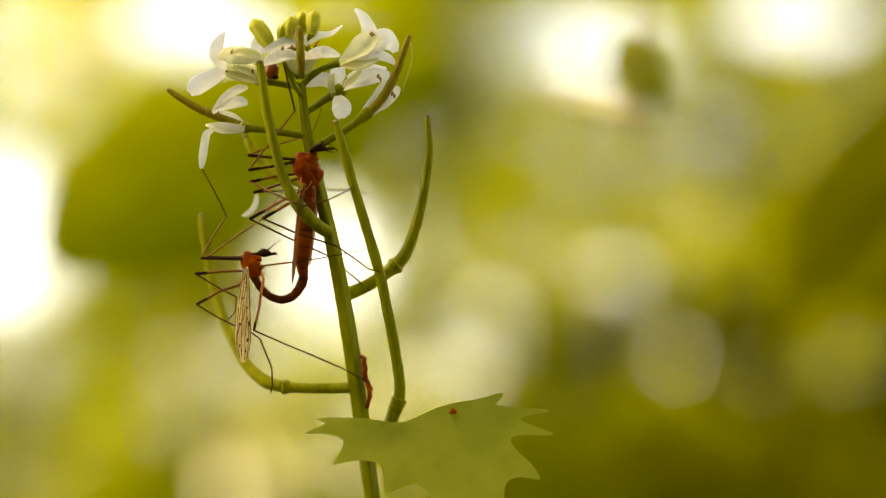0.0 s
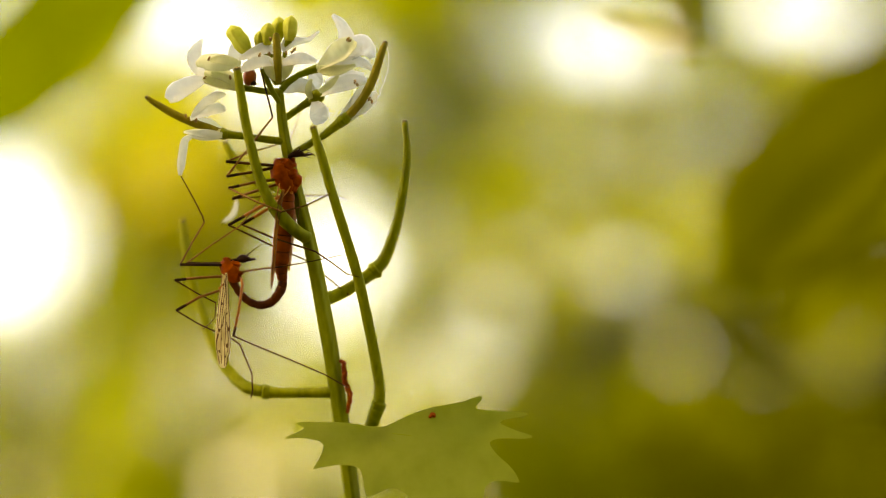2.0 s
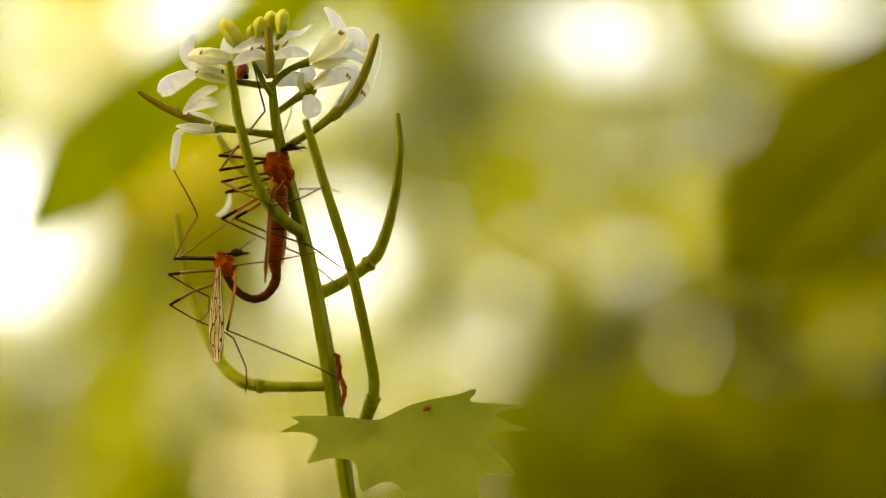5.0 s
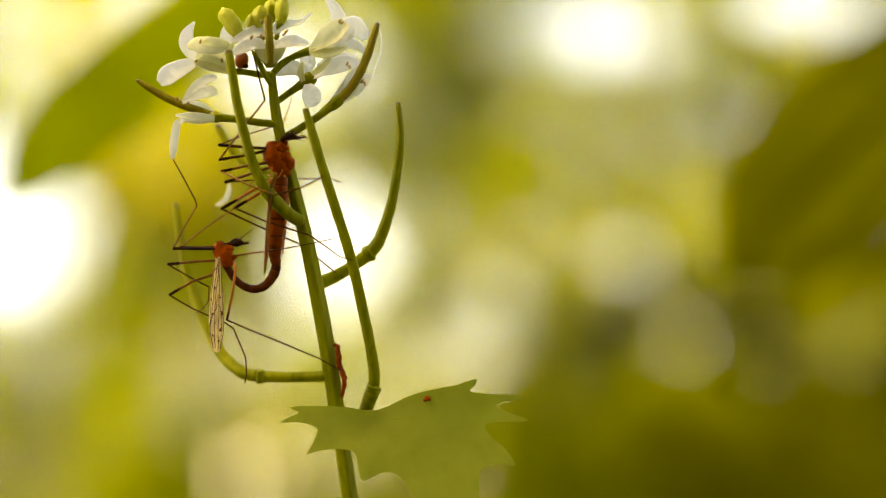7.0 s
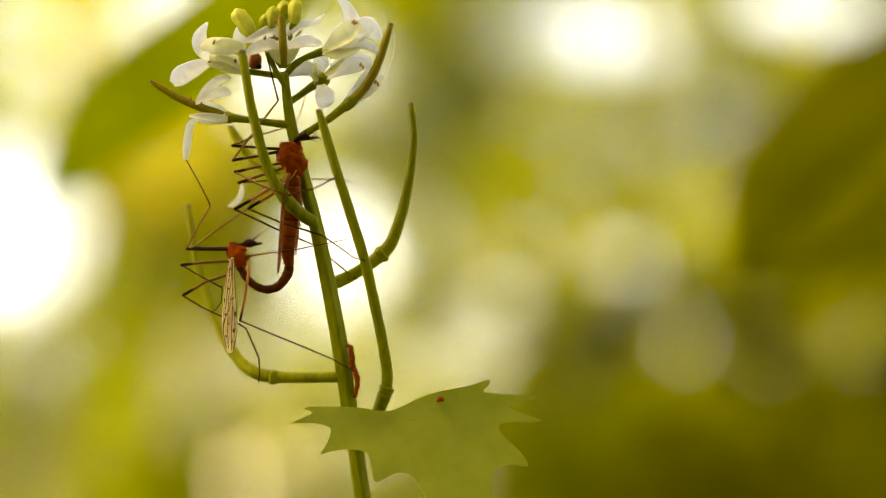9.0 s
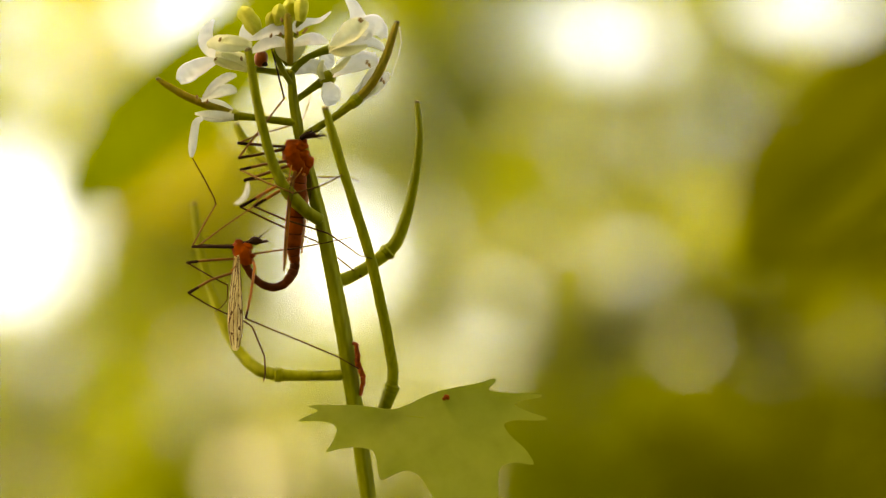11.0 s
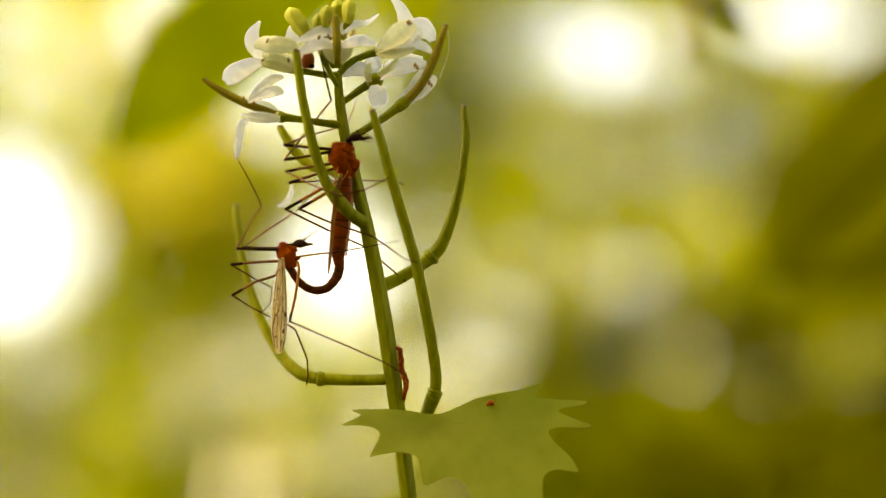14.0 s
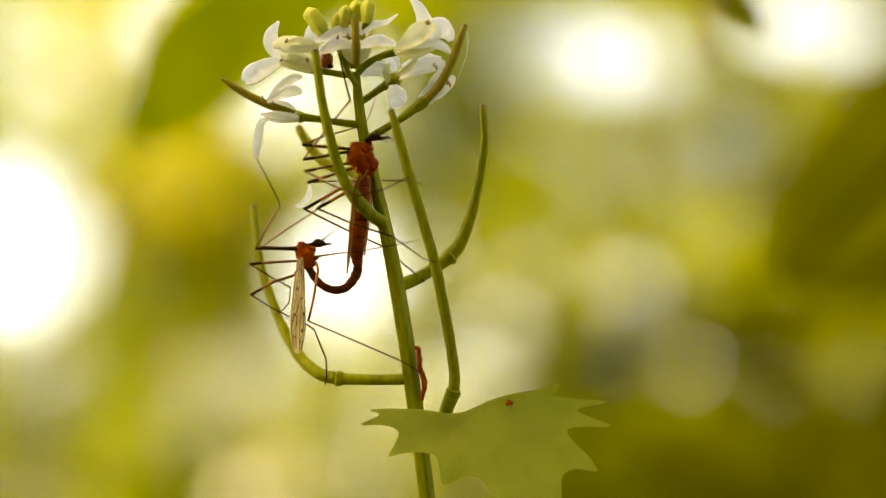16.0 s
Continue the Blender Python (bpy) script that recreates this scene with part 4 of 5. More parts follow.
def upper_fly():
    fly = thing("crane_fly", place((-19.64, -2.33, 11.59)), "large orange-red crane fly clinging head up to the stem", "insect", "mating pair of crane flies")
    bm = bmesh.new()
    tube(bm, [(-21.02, -2.51, 13.71, 0.66), (-20.61, -2.45, 13.06, 1.31), (-20.29, -2.36, 11.91, 1.64), (-19.81, -2.27, 10.85, 1.4), (-19.32, -2.18, 9.78, 0.99), (-19.24, -2.11, 8.96, 0.74)], 5, 16, 0.0, 0.22)
    th = part("thorax", bm, BODY, fly, "glossy orange-red thorax")
    for c, s, t in (((-19.52, -2.74, 13.13), (1.25, 1.0, 0.85), 15), ((-18.25, -2.27, 10.85), (0.95, 0.8, 1.0), -15), ((-19.21, -2.62, 11.74), (1.3, 0.9, 1.1), 10), ((-20.68, -2.61, 11.57), (0.9, 0.9, 1.1), 0), ((-18.42, -2.18, 9.7), (0.5, 0.6, 0.9), 20), ((-18.72, -2.51, 13.71), (0.5, 0.5, 0.45), 0)):
        bm = bmesh.new()
        ball(bm, c, s, t, 0.45)
        part("thorax_plate", bm, BODY, th)
    bm = bmesh.new()
    tube(bm, [(-19.17, -3.1, 14.17, 0.33), (-18.68, -3.13, 14.5, 0.41), (-18.1, -3.14, 14.66, 0.57), (-17.53, -3.14, 14.66, 0.53), (-16.96, -3.13, 14.5, 0.29), (-16.38, -3.13, 14.5, 0.16), (-15.73, -3.13, 14.58, 0.12)], 4, 10, 0.0, 0.25)
    h = part("head", bm, BLACK, fly, "black head with short snout")
    for pts in ([(-17.82, -3.72, 14.96, 0.12), (-17.45, -4.3, 15.33, 0.08), (-17.77, -4.33, 15.65, 0.06)], [(-16.84, -3.68, 14.47, 0.1), (-16.15, -4.25, 14.76, 0.08), (-15.5, -4.23, 14.44, 0.08), (-15.17, -4.2, 14.11, 0.06)], [(-17.12, -3.11, 14.34, 0.11), (-16.55, -3.1, 14.17, 0.08), (-15.89, -3.09, 14.01, 0.06)], [(-17.41, -3.72, 14.96, 0.08), (-16.63, -4.29, 15.17, 0.07), (-15.98, -4.28, 15, 0.05)]):
        bm = bmesh.new()
        tube(bm, pts, 4, 6)
        part("palp", bm, BLACK, h)
    segments(fly, [(-19.41, -2.14, 9.29, 0.9), (-19.66, -1.99, 7.49, 1.15), (-20.01, -1.75, 4.61, 1.28), (-20.36, -1.51, 1.73, 1.24), (-20.54, -1.31, -0.74, 1.11), (-20.55, -1.17, -2.39, 0.91), (-20.39, -1.06, -3.72, 0.66), (-20.23, -1.01, -4.38, 0.5)], 8, BODY_DARK, "dark red ringed abdomen", SMOKY)
    wing(fly, [(-19.89, -4.36, 9.46, 0.24), (-20.52, -4.71, 7, 0.37), (-21.03, -4.4, 3.34, 0.37), (-21.38, -4.09, -0.33, 0.33), (-21.69, -3.3, -3.19, 0.29), (-21.92, -2.6, -5.01, 0.1)],
         [[(-20.03, -4.71, 9.04, 0.07), (-20.65, -5.06, 6.59, 0.07), (-21.17, -4.72, 2.52, 0.07), (-21.53, -4.27, -1.55, 0.07), (-21.79, -3.17, -4.83, 0.05)], [(-19.8, -4.51, 8.64, 0.07), (-20.34, -4.88, 5.78, 0.06), (-20.94, -4.54, 1.71, 0.06), (-21.3, -4.09, -2.37, 0.05)]], WING_BROWN, (0.7, -1, 0), "amber folded wing")
    wing(fly, [(-18.49, -1.08, 9.83, 0.25), (-18.42, -0.93, 7.93, 0.33), (-18.69, -0.72, 5.46, 0.41), (-19.07, 0.07, 2.57, 0.33), (-19.43, 0.34, -0.75, 0.25), (-19.52, 0.48, -2.41, 0.12)], [[(-18.22, -1.5, 9.56, 0.07), (-17.9, -1.33, 7.51, 0.07), (-18.08, -1.13, 5.04, 0.07), (-18.62, -0.41, 1.74, 0.06)]], WING_BROWN, (0.5, -1, 0), "amber folded wing")
    for pts in ([(-20.54, -3.33, 10.31, 0.11), (-20.75, -3.78, 9.07, 0.09), (-21.01, -3.68, 7.85, 0.09), (-21.17, -3.63, 7.28, 0.16)], [(-18.99, -3.3, 9.91, 0.11), (-19.53, -3.76, 8.91, 0.09), (-20.47, -4.25, 8.07, 0.09)]):
        bm = bmesh.new()
        tube(bm, pts, 4, 6)
        part("haltere", bm, LEG_ORANGE, fly)
    leg(fly, "", [(-21.14, -3, 12.95, 0.23), (-24.86, -3.58, 13.25, 0.21), (-28.21, -3.6, 13.57, 0.21)], [(-28.21, -3.6, 13.57, 0.15), (-25.36, -2.6, 14.77, 0.12), (-21.15, 1.14, 16.32, 0.11)], [(-21.15, 1.14, 16.32, 0.1), (-19.4, 2.19, 17.06, 0.09), (-18.55, 2.02, 19.13, 0.08), (-17.91, 1.3, 21.08, 0.07)], (LEG_DARK, LEG_BROWN, LEG_BROWN))
    leg(fly, "", [(-21.15, -2.98, 12.7, 0.23), (-24.82, -4.02, 11.92, 0.21), (-28.09, -3.98, 11.43, 0.21)], [(-28.09, -3.98, 11.43, 0.16), (-25.14, -4.83, 15.05, 0.14), (-21.33, -4.68, 19.87, 0.14)], [(-21.33, -4.68, 19.87, 0.15), (-22.09, -4.39, 22.91, 0.14), (-22.69, -4.04, 25.38, 0.13), (-23.22, -3.65, 27.38, 0.11)], (LEG_DARK, LEG_BROWN, BLACK))
    leg(fly, "", [(-20.83, -2.83, 10.99, 0.23), (-24.47, -3.34, 10.48, 0.2), (-27.92, -3.28, 9.74, 0.2)], [(-27.92, -3.28, 9.74, 0.15), (-23.88, -5.32, 7.72, 0.14), (-19.98, -6.29, 6.15, 0.13)], [(-19.98, -6.29, 6.15, 0.13), (-16.54, -5.81, 7.05, 0.12), (-14.5, -5.9, 8.02, 0.11), (-12.8, -5.97, 8.91, 0.1)], (LEG_BROWN, LEG_BROWN, LEG_DARK))
    leg(fly, "", [(-21.04, -2.22, 10.28, 0.22), (-24.23, -1.59, 9.31, 0.21), (-27.61, -1.5, 8.24, 0.21)], [(-27.61, -1.5, 8.24, 0.13), (-23.71, 1.78, 8.6, 0.11), (-18.01, 2.97, 8.75, 0.11)], [(-18.01, 2.97, 8.75, 0.11), (-12.54, 2.98, 8.67, 0.1), (-11.03, 3.03, 8.08, 0.09)], (LEG_BROWN, LEG_DARK, LEG_DARK))
    leg(fly, "", [(-19.2, -2.68, 9.11, 0.23), (-22.91, -2.53, 7.31, 0.24), (-28.11, -2.28, 4.36, 0.22)], [(-28.11, -2.28, 4.36, 0.15), (-21.97, -0.93, 1.32, 0.13), (-17.29, 2, -0.84, 0.13)], [(-17.29, 2, -0.84, 0.14), (-15.08, 2.4, -2.6, 0.14), (-12.07, 2.4, -5.11, 0.13), (-10.73, 2.4, -6.21, 0.11)], (LEG_ORANGE, LEG_DARK, LEG_DARK))
    leg(fly, "", [(-18.71, -2.68, 9.11, 0.23), (-22.07, -2.76, 6.81, 0.24), (-26.16, -2.84, 4.43, 0.22)], [(-26.16, -2.84, 4.43, 0.15), (-21.57, -3.78, 2.45, 0.14), (-15.4, -3.05, 0.41, 0.14)], [(-15.4, -3.05, 0.41, 0.12), (-12.98, -4.02, -1.22, 0.11), (-10.73, -4.98, -2.85, 0.1), (-8.95, -4.94, -3.33, 0.07)], (LEG_ORANGE, LEG_DARK, LEG_DARK))
    return fly


def lower_fly():
    fly = thing("crane_fly", place((-27.92, -1.72, -2.39)), "smaller crane fly hanging with pale speckled wings and curled abdomen", "insect", "mating pair of crane flies")
    bm = bmesh.new()
    tube(bm, [(-28.81, -1.84, -0.99, 0.74), (-28.33, -1.78, -1.73, 1.15), (-27.92, -1.71, -2.55, 1.24), (-27.6, -1.64, -3.38, 0.91), (-27.44, -1.59, -4.04, 0.66)], 5, 16, 0.0, 0.2)
    th = part("thorax", bm, BODY, fly, "orange-red thorax")
    for c, s, t in (((-27.24, -1.92, -1.32), (0.85, 0.7, 0.5), 10), ((-26.69, -1.7, -2.72), (0.68, 0.5, 0.4), -10), ((-28.88, -1.95, -1.65), (0.65, 0.7, 0.8), 0), ((-27.72, -2.02, -2.14), (0.95, 0.7, 0.95), 0), ((-26.94, -1.63, -3.46), (0.6, 0.5, 0.5), 20), ((-28.48, -1.86, -0.74), (0.6, 0.6, 0.4), 0)):
        bm = bmesh.new()
        ball(bm, c, s, t, 0.45)
        part("thorax_plate", bm, BODY, th)
    bm = bmesh.new()
    tube(bm, [(-27.82, -1.85, -0.91, 0.29), (-27, -1.86, -0.74, 0.29), (-26.42, -1.87, -0.58, 0.58), (-25.85, -1.87, -0.58, 0.62), (-25.27, -1.87, -0.66, 0.33), (-24.78, -1.86, -0.74, 0.15), (-24.2, -1.87, -0.66, 0.1)], 4, 10, 0.0, 0.2)
    h = part("head", bm, BLACK, fly, "black head with short snout")
    for pts in ([(-25.54, -2.45, -0.25, 0.08), (-24.58, -3.07, 0.57, 0.06), (-23.76, -3.12, 1.15, 0.05), (-23.02, -3.15, 1.56, 0.04)], [(-25.73, -1.35, -0.25, 0.08), (-25.4, -1.38, 0.08, 0.07), (-25.48, -1.4, 0.41, 0.05)], [(-24.97, -2.41, -0.74, 0.09), (-24.42, -2.98, -0.49, 0.08), (-24.02, -2.96, -0.74, 0.06)]):
        bm = bmesh.new()
        tube(bm, pts, 4, 6)
        part("antenna", bm, BLACK, h)
    segments(fly, [(-27.77, -1.63, -3.54, 0.62), (-27.12, -1.52, -4.86, 0.54), (-26.3, -1.42, -6.02, 0.54), (-25.07, -1.35, -6.98, 0.56), (-23.59, -1.31, -7.40, 0.58), (-22.1, -1.35, -6.98, 0.62), (-21.11, -1.43, -5.94, 0.66), (-20.57, -0.97, -4.87, 0.72), (-20.31, -1.06, -3.72, 0.62)], 9, SMOKY, "dark red-brown abdomen curled up like a hook")
    wing(fly, [(-28.34, -3.9, -2.61, 0.16), (-28.42, -4.23, -5.22, 0.42), (-28.60, -3.93, -8.9, 0.78), (-28.84, -3.65, -12.18, 0.97), (-29.02, -2.9, -14.68, 0.86), (-29.04, -2.79, -15.99, 0.57), (-29.04, -2.75, -16.49, 0.25)],
         [[(-28.37, -4.38, -2.77, 0.08), (-28.90, -4.63, -6.43, 0.08), (-29.48, -4.29, -10.52, 0.08), (-29.76, -4.05, -13.39, 0.08), (-29.46, -3.35, -15.8, 0.07)], [(-28.2, -4.38, -2.77, 0.08), (-28.58, -4.63, -6.43, 0.08), (-29.03, -4.29, -10.52, 0.07), (-29.22, -3.35, -15.8, 0.07)],
          [(-28.21, -4.36, -3.02, 0.08), (-28.27, -4.56, -7.25, 0.08), (-28.47, -4.22, -11.34, 0.07), (-28.73, -3.33, -16.12, 0.07)], [(-28.04, -4.36, -3.02, 0.08), (-27.95, -4.63, -6.43, 0.08), (-27.78, -4.29, -10.52, 0.08), (-27.83, -4.05, -13.39, 0.08), (-28.48, -3.34, -15.96, 0.07)], [(-28.51, -4.55, -8.06, 0.07), (-28.86, -4.38, -10.11, 0.07), (-29.52, -4.24, -11.74, 0.07), (-29.79, -4.07, -13.79, 0.07)], [(-28.28, -4.41, -9.7, 0.07), (-28.06, -4.24, -11.74, 0.07), (-28.16, -4.03, -14.2, 0.07)]],
         WING, (0.1, -1, 0), "pale straw wing with dark veins and spots", [(-27.97, -4.32, -10.76, 0.21), (-28.23, -4.12, -13.14, 0.22), (-29.35, -4.31, -10.84, 0.15), (-29.5, -4.49, -8.72, 0.11), (-29.04, -4.2, -12.15, 0.11), (-29.38, -4.05, -13.96, 0.14), (-28.57, -3.99, -14.78, 0.14), (-28.83, -4.63, -7.08, 0.1), (-28.19, -4.51, -8.47, 0.1)])
    wing(fly, [(-28.93, -2.24, -2.79, 0.21), (-29.08, -2.55, -5.66, 0.42), (-29.30, -2.28, -8.96, 0.66), (-29.48, -2, -12.26, 0.74), (-29.47, -1.83, -14.32, 0.58), (-29.32, -1.72, -15.73, 0.16)], [[(-29.01, -2.99, -3.03, 0.07), (-29.40, -3.03, -6.47, 0.06), (-29.86, -2.69, -10.58, 0.06), (-29.96, -2.42, -13.88, 0.05)]], WING, (-0.2, -1, 0), "pale straw wing beneath the other")
    for pts in ([(-28.88, -2.67, -4.18, 0.1), (-29.15, -3.19, -4.59, 0.08), (-29.48, -3.17, -4.83, 0.18)],):
        bm = bmesh.new()
        tube(bm, pts, 4, 6)
        part("haltere", bm, LEG_ORANGE, fly)
    leg(fly, "", [(-28.76, -2.35, -1.48, 0.21), (-31.82, -3.45, -1.39, 0.22), (-34.94, -4.01, -1.31, 0.2)], [(-34.94, -4.01, -1.31, 0.13), (-33.34, -3.71, 1.72, 0.12), (-31.5, -3.42, 4.75, 0.11)], [(-31.5, -3.42, 4.75, 0.11), (-31.74, -3.49, 5.64, 0.11), (-33.09, -3.16, 8.27, 0.1), (-34.85, -3.43, 11.54, 0.08)], (BLACK, LEG_BROWN, LEG_DARK))
    leg(fly, "", [(-28.82, -1.82, -1.23, 0.21), (-31.68, -1.27, -1.24, 0.19), (-34.4, -1.28, -1.16, 0.19)], [(-34.4, -1.28, -1.16, 0.12), (-30.7, -2.59, 1.4, 0.11), (-26.18, -5.02, 4.15, 0.11)], [(-26.18, -5.02, 4.15, 0.1), (-24.43, -4.65, 6.27, 0.08), (-22.95, -4.84, 8.62, 0.07)], (LEG_DARK, LEG_BROWN, LEG_BROWN))
    leg(fly, "", [(-28.67, -1.66, -3.13, 0.21), (-32.32, -2.75, -3.28, 0.19), (-35.78, -3.82, -3.59, 0.2)], [(-35.78, -3.82, -3.59, 0.13), (-32.77, -3.11, -5.49, 0.11), (-30.06, -2.44, -6.98, 0.11)], [(-30.06, -2.44, -6.98, 0.09), (-30.37, -1.16, -9.16, 0.08), (-31.34, 0.02, -10.2, 0.07), (-32.63, 1.73, -11.02, 0.07)], (LEG_BROWN, LEG_DARK, LEG_DARK))
    leg(fly, "", [(-28.95, -2.05, -5.02, 0.2), (-32.38, -3.61, -6.13, 0.2), (-35.59, -4, -8, 0.2)], [(-35.59, -4, -8, 0.13), (-32.73, -2.75, -9.93, 0.11), (-30, -1.53, -11.37, 0.11), (-27.87, -1.45, -12.28, 0.11)], [(-27.87, -1.45, -12.28, 0.13), (-26.72, -1.39, -13.11, 0.13), (-25.07, -0.48, -17.46, 0.12), (-24.96, -0.83, -19.92, 0.12), (-25.22, -0.73, -21.17, 0.1)], (LEG_BROWN, LEG_DARK, LEG_DARK))
    leg(fly, "", [(-26.39, -2.19, -3.37, 0.2), (-26.04, -3.21, -4.34, 0.2), (-26.67, -3.41, -8.51, 0.19), (-27.44, -3.14, -11.8, 0.16)], [(-27.44, -3.14, -11.8, 0.12), (-23.23, -3.54, -13.58, 0.11), (-18.74, -3.38, -15.47, 0.12), (-14.05, -3.76, -17.49, 0.11)], [(-14.05, -3.76, -17.49, 0.1), (-12.42, -3.68, -18.47, 0.09), (-11.31, -3.08, -19.17, 0.08), (-10.84, -2.5, -19.46, 0.07)], (LEG_ORANGE, LEG_DARK, LEG_DARK))
    leg(fly, "", [(-26.5, -1.9, -2.5, 0.14), (-23.2, -2.8, -2.05, 0.12), (-20.2, -3.0, -1.75, 0.11)], [(-20.2, -3.0, -1.75, 0.09), (-15.5, -3.0, -0.92, 0.08)], [(-15.5, -3.0, -0.92, 0.08), (-13.4, -3.0, -0.5, 0.07), (-11.5, -3.0, -0.12, 0.06)], (LEG_BROWN, LEG_DARK, LEG_DARK))
    return fly


upper_fly()
lower_fly()

# ---------------------------------------------------------------- small things on the plant


def husk():
    ob = thing("red_husk", place((-11.31, 0.81, -19.88)), "shrivelled rust-red husk stuck along the stem", "plant debris")
    bm = bmesh.new()
    tube(bm, [(-12.18, -0.08, -15.75, 0.21), (-11.69, -0.06, -15.91, 0.27), (-11.44, 0.05, -17.33, 0.35), (-11.39, 0.73, -18.87, 0.37), (-10.98, 0.84, -20.21, 0.38), (-10.73, 0.93, -21.38, 0.33), (-10.99, 1.01, -22.39, 0.28), (-11.18, 1.65, -23.44, 0.25)], 8, 12, 0.15, 0.9)
    b = part("husk_body", bm, RUST, ob)
    for pts in ([(-11.75, -0.61, -15.88, 0.12), (-11.31, -1.17, -15.76, 0.1), (-11.06, -1.14, -16.1, 0.07)], [(-11.5, -0.48, -17.46, 0.11), (-11.81, -0.98, -18.09, 0.08), (-11.65, -0.92, -18.75, 0.07)], [(-10.93, -0.22, -20.63, 0.12), (-10.58, -0.76, -20.75, 0.08), (-10.5, -0.7, -21.42, 0.07)]):
        bm = bmesh.new()
        tube(bm, pts, 3, 6, 0, 0.4)
        part("husk_shred", bm, RUST, b)


def mite():
    x, y, z = on_leaf(1.58, -23.79, -0.35)
    ob = thing("red_mite", place((x, y, z)), "tiny orange-red mite resting on the toothed leaf", "insect")
    bm = bmesh.new()
    ball(bm, (x, y, z), (0.44, 0.36, 0.34), 30, 0.6)
    body = part("mite_body", bm, RUST, ob)
    bm = bmesh.new()
    ball(bm, (x - 0.35, y - 0.1, z - 0.2), (0.28, 0.25, 0.25), 20, 0.4)
    part("mite_head", bm, RUST, body)


def beetle():
    ob = thing("small_beetle", place((-24.91, -1.31, 25.9)), "small round maroon beetle half hidden under the white flowers", "insect")
    bm = bmesh.new()
    ball(bm, (-24.99, -1.32, 25.98), (1.0, 1.0, 1.25), 12, 0.08)
    s = part("shell", bm, MAROON, ob)
    bm = bmesh.new()
    ball(bm, (-24.48, -1.52, 25.14), (0.5, 0.5, 0.4), 10, 0.15)
    part("beetle_head", bm, BLACK, s)


def silk():
    ob = thing("silk_thread", place((-5.06, -4.31, 28.62)), "fine pale silk thread hanging from the pod tip", "thread")
    bm = bmesh.new()
    tube(bm, [(-4.88, -5.03, 30.49, 0.02), (-4.47, -4.86, 28.56, 0.02), (-4.64, -4.69, 26.54, 0.02), (-5.38, -4.51, 24.36, 0.02), (-5.88, -3.84, 22.95, 0.02)], 6, 5)
    part("strand", bm, SILK, ob)


husk()
mite()
beetle()
silk()

# ---------------------------------------------------------------- the broad leaf that sways behind


def herb(label, foot, bend, rib, cup, lean, mat=None):
    """A tall herb rooted out of sight to the side, whose arching leaf hangs behind the flowers; rib as for blade()."""
    x, y = foot
    base = thing("broad_leaved_herb", (x, y, 0.0), label, "wild plant")
    bm = bmesh.new()
    limb(bm, spline([(x, y, -0.14, 0.0055), (x, y, 0.0, 0.005), (x, y, 0.40, 0.004)] + bend + [(*place(rib[0][:3]), 0.0018)], 6), 8)
    part("stalk", bm, STEM, base)
    bm = bmesh.new()
    blade(bm, rib, cup, lean, 0.4, 6, 10, 0.06)
    leaf = part("leaf", bm, mat or BROAD_LEAF, base, "broad arching green leaf")
    bm = bmesh.new()
    tube(bm, [(a, b - 1.2, c, max(0.15, 1.0 - 0.14 * k)) for k, (a, b, c, r) in enumerate(rib)], 4, 6)
    part("midrib", bm, mat or LEAF_VEIN, leaf)
    return base, leaf, place(rib[-1][:3])


TALL_RIB = [(-21.33, 205, 84.57, 4), (-34.97, 190, 66.08, 15), (-51.02, 180, 49.19, 20), (-65.23, 172, 33.16, 21.5), (-78.94, 168, 17.18, 19), (-86.31, 164, 6.21, 11), (-91.3, 164, -0.81, 2)]
tall_herb, tall_leaf, leaf_tip = herb("tall herb with one broad arching green leaf, out of focus", (-0.26, 0.55), [(-0.22, 0.54, 0.85, 0.003), (-0.10, 0.49, 0.92, 0.0022)],
                           TALL_RIB, -0.2, (0.49, -0.79, -0.36))
wide_herb, wide_leaf, wide_tip = herb("tall herb with one wide olive-green leaf, out of focus", (0.27, 0.52), [(0.25, 0.50, 0.70, 0.003), (0.20, 0.47, 0.80, 0.0022)],
                           [(139.6, 196, 58.8, 5), (116.7, 192, 37.3, 17), (95.2, 189, 15.9, 19), (80.9, 187, 1.6, 14), (72.4, 186, -7.0, 2)], 0.05, (-0.1, -1, 0.3), OLIVE_LEAF)


def hanging_twig(label, tip, leaves):
    """A thin twig that dips into view from above, ending at tip, with small leaves."""
    at = place(tip)
    base = thing("hanging_twig", at, label, "twig", "twigs hanging from above")
    bm = bmesh.new()
    limb(bm, spline([(at.x + 0.25, at.y + 0.30, 2.9, 0.004), (at.x + 0.16, at.y + 0.16, 2.0, 0.003), (at.x + 0.05, at.y + 0.05, 1.1, 0.0014), (*place((tip[0] + 6, tip[1] + 0.5, tip[2] + 10)), 0.0006), (*at, 0.0004)], 6))
    part("twig_stem", bm, BARK, base)
    for points, lean, mat, name in leaves:
        bm = bmesh.new()
        blade(bm, points, 0.3, lean, 0.3, 6, 8, 0.2)
        part("leaf", bm, mat, base, name)
    return base


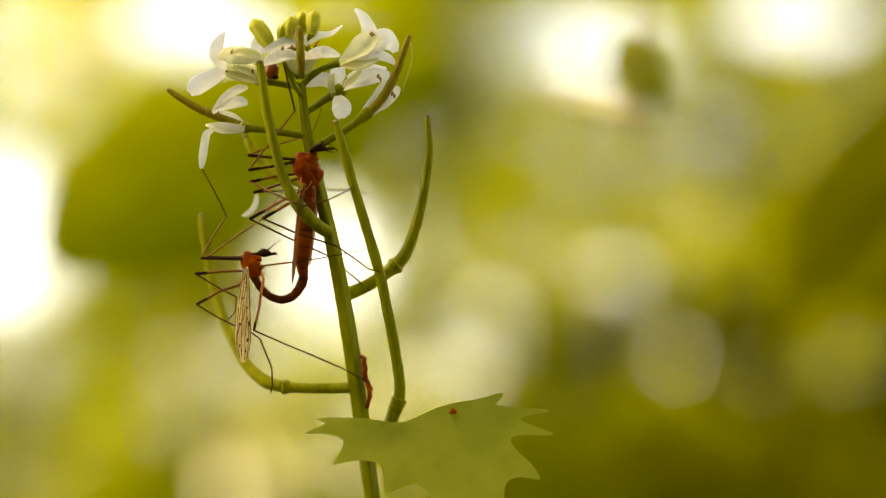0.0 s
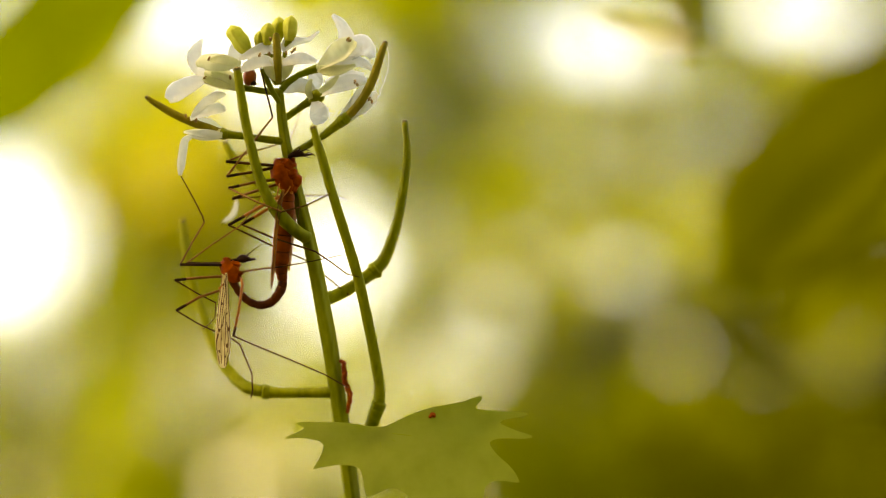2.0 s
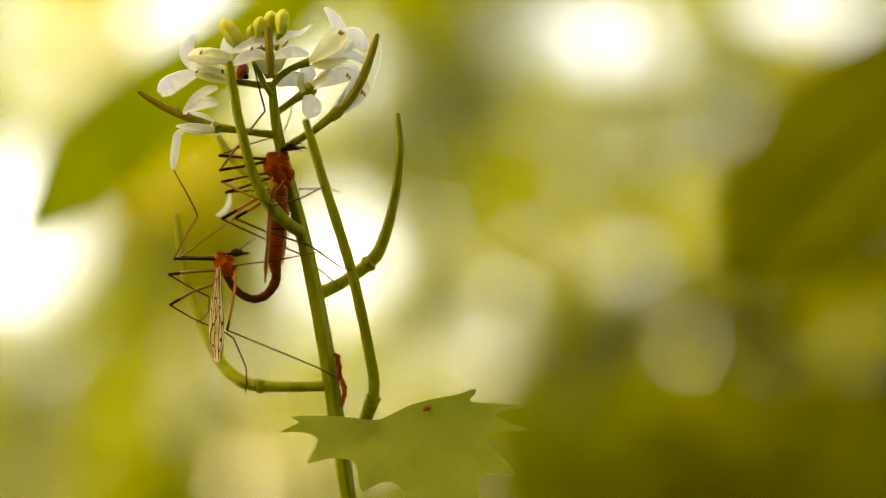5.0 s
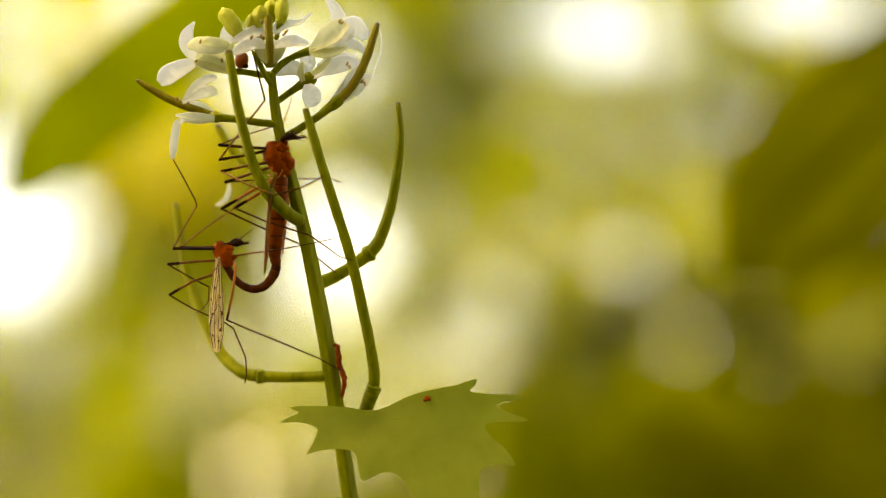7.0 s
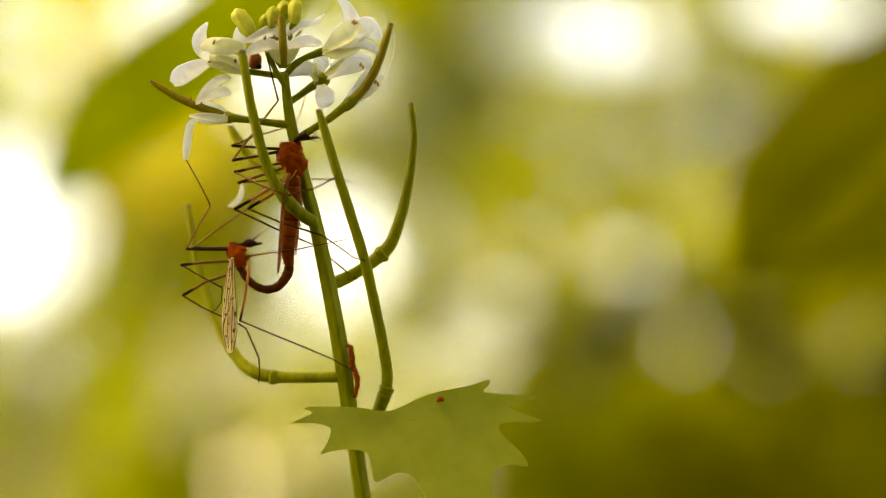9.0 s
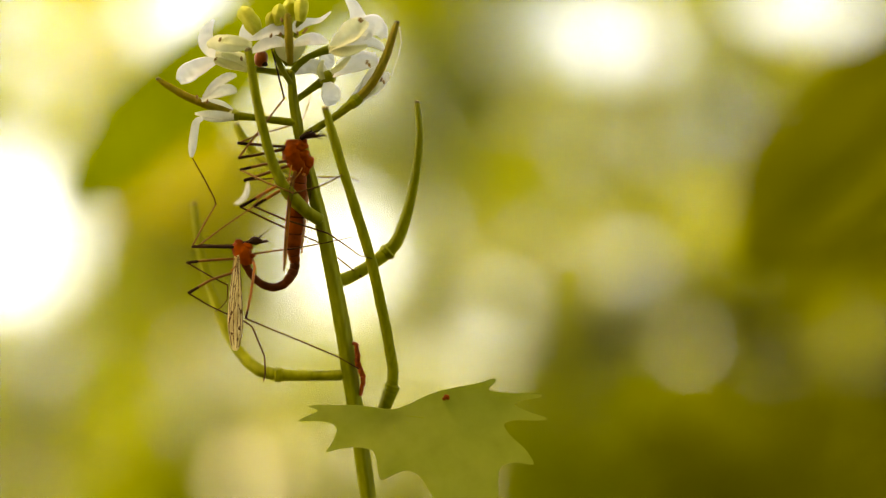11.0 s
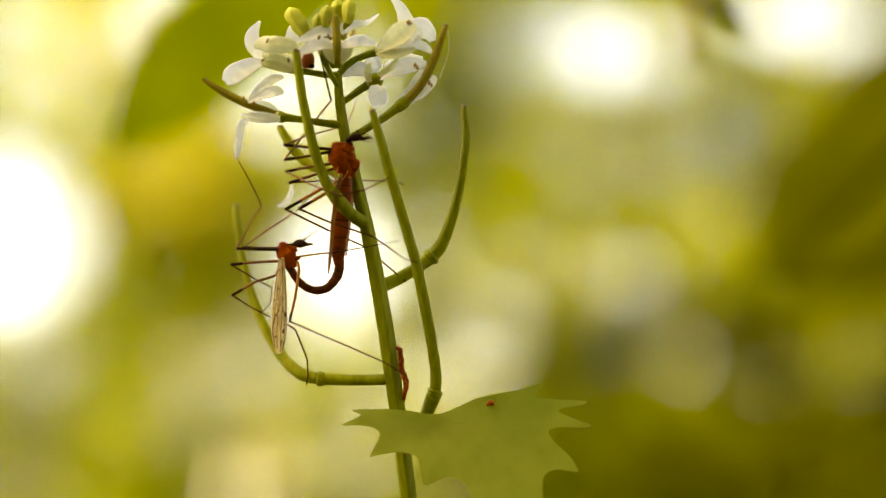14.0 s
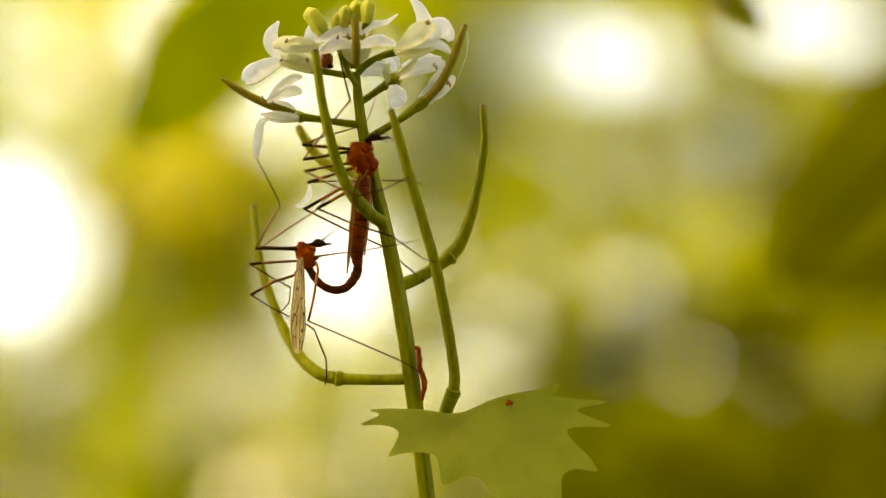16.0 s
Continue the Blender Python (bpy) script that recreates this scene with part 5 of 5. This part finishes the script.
twig = hanging_twig("thin drooping twig with an olive leaf and a pale one", (38.0, 119.0, 43.0), [
    ([(36.5, 119, 44, 0.4), (39, 118, 41, 4.6), (42, 117, 37, 5.6), (45, 117, 33, 3.4), (47.5, 118, 30, 0.3)], (0.4, -1, -0.3), BROAD_LEAF, "small olive leaf"),
    ([(20, 122, 35.5, 0.3), (27, 121, 33.2, 2.0), (35, 120, 31, 2.6), (42, 119, 29.8, 1.8), (48.5, 119, 29.8, 0.3)], (0.0, -1, 0.5), PALE_LEAF, "small leaf coloured pale for its bright gloss")])
short_twig = hanging_twig("thin drooping twig with one narrow olive leaf", (40.0, 119.0, 54.5), [
    ([(39.5, 119, 54, 0.4), (45, 118, 51.5, 2.5), (50, 117.5, 48.6, 3.0), (55.5, 118, 44.6, 0.4)], (0.2, -1, 0.2), OLIVE_LEAF, "narrow olive leaf")])


def sway(base, tip, rows):
    """Keys a herb by where the tip of its leaf goes: seconds, mm across, mm up, lean in degrees."""
    arm = tip - base.location
    keyed = []
    for t, x, z, a in rows:
        spot = tip + Vector((x / 1000, 0, z / 1000)) - pose(0, 0, 0, 0, a, 0).to_3x3() @ arm
        keyed.append((t, pose(spot.x, spot.y, spot.z, 0, a, 0)))
    walk(base, keyed)


def twist(leaf, rib, foot, rows):
    """Keys a leaf, on a herb rooted at foot, that turns about a line just under its rib: seconds, degrees."""
    a, b = (place(rib[k][:3]) - Vector((foot[0] + 0.0041, foot[1], 0.0275)) for k in (1, -2))
    walk(leaf, [(t, Matrix.Translation(a) @ Matrix.Rotation(radians(turn), 4, b - a) @ Matrix.Translation(-a)) for t, turn in rows])


def motions():
    sway(tall_herb, leaf_tip, [
        (0.0, -6.0, 3.5, 19), (0.5, -5.4, 3.9, 19), (1.0, -4.8, 4.0, 18), (1.5, -5.4, -8.0, 12), (1.7, -15.0, 14.0, 6), (2.0, -23.2, 23.4, 2), (2.5, -14.5, 14.0, 4),
        (3.0, -18.0, 25.8, 6), (3.5, -11.3, 6.0, 7), (4.2, -9.8, 5.4, 8), (6.3, -6.4, 2.8, 9), (6.5, -5.2, 4.0, 9), (6.8, -10.5, 6.5, 9), (7.0, -12.3, 9.6, 9),
        (7.3, -10.0, 12.5, 9), (7.5, -7.9, 13.1, 9), (8.0, -3.6, 14.0, 9), (8.5, -5.9, 14.5, 9), (9.0, -4.3, 12.0, 9), (11.5, 2.2, 8.8, 9), (12.0, 3.5, 8.7, 9),
        (12.5, 2.4, 13.2, 9), (13.0, 3.4, 20.6, 9), (14.5, 5.2, 23.2, 9), (16.0, 5.4, 25.5, 9)])
    twist(tall_leaf, TALL_RIB, (-0.26, 0.55), [(0.0, 48), (1.0, 47), (1.3, 30), (1.6, -14), (1.9, -30), (2.2, -33), (9.0, -32), (12.0, -29), (14.0, -24), (16.0, -23)])
    sway(wide_herb, wide_tip, [(0.0, 16, -3, 0), (1.0, 16, -3, 0), (1.4, 12, -2, 0), (1.8, 0, 0, 0), (3.0, 0, 0, 0), (9.0, 2, 0, 0), (16.0, 3, 1, 0)])
    for hung, rows in ((twig, [(0.0, 0, 0), (1.0, -1, 0), (1.4, -5, 0), (1.6, -10, 9), (1.8, -5, 15), (2.0, 14, 15), (2.4, 6, 10), (3.0, -4, 22), (4.0, -6, 22), (4.6, 0, 27), (16.0, 2, 28)]),
                       (short_twig, [(0.0, 10, 30), (9.0, 10, 30), (11.0, 16, 14), (12.0, 14, 4), (13.0, 4, 0), (16.0, 5, 1)])):
        at = hung.location.copy()
        walk(hung, [(t, pose(at.x + x / 1000, at.y, at.z + z / 1000)) for t, x, z in rows])


motions()
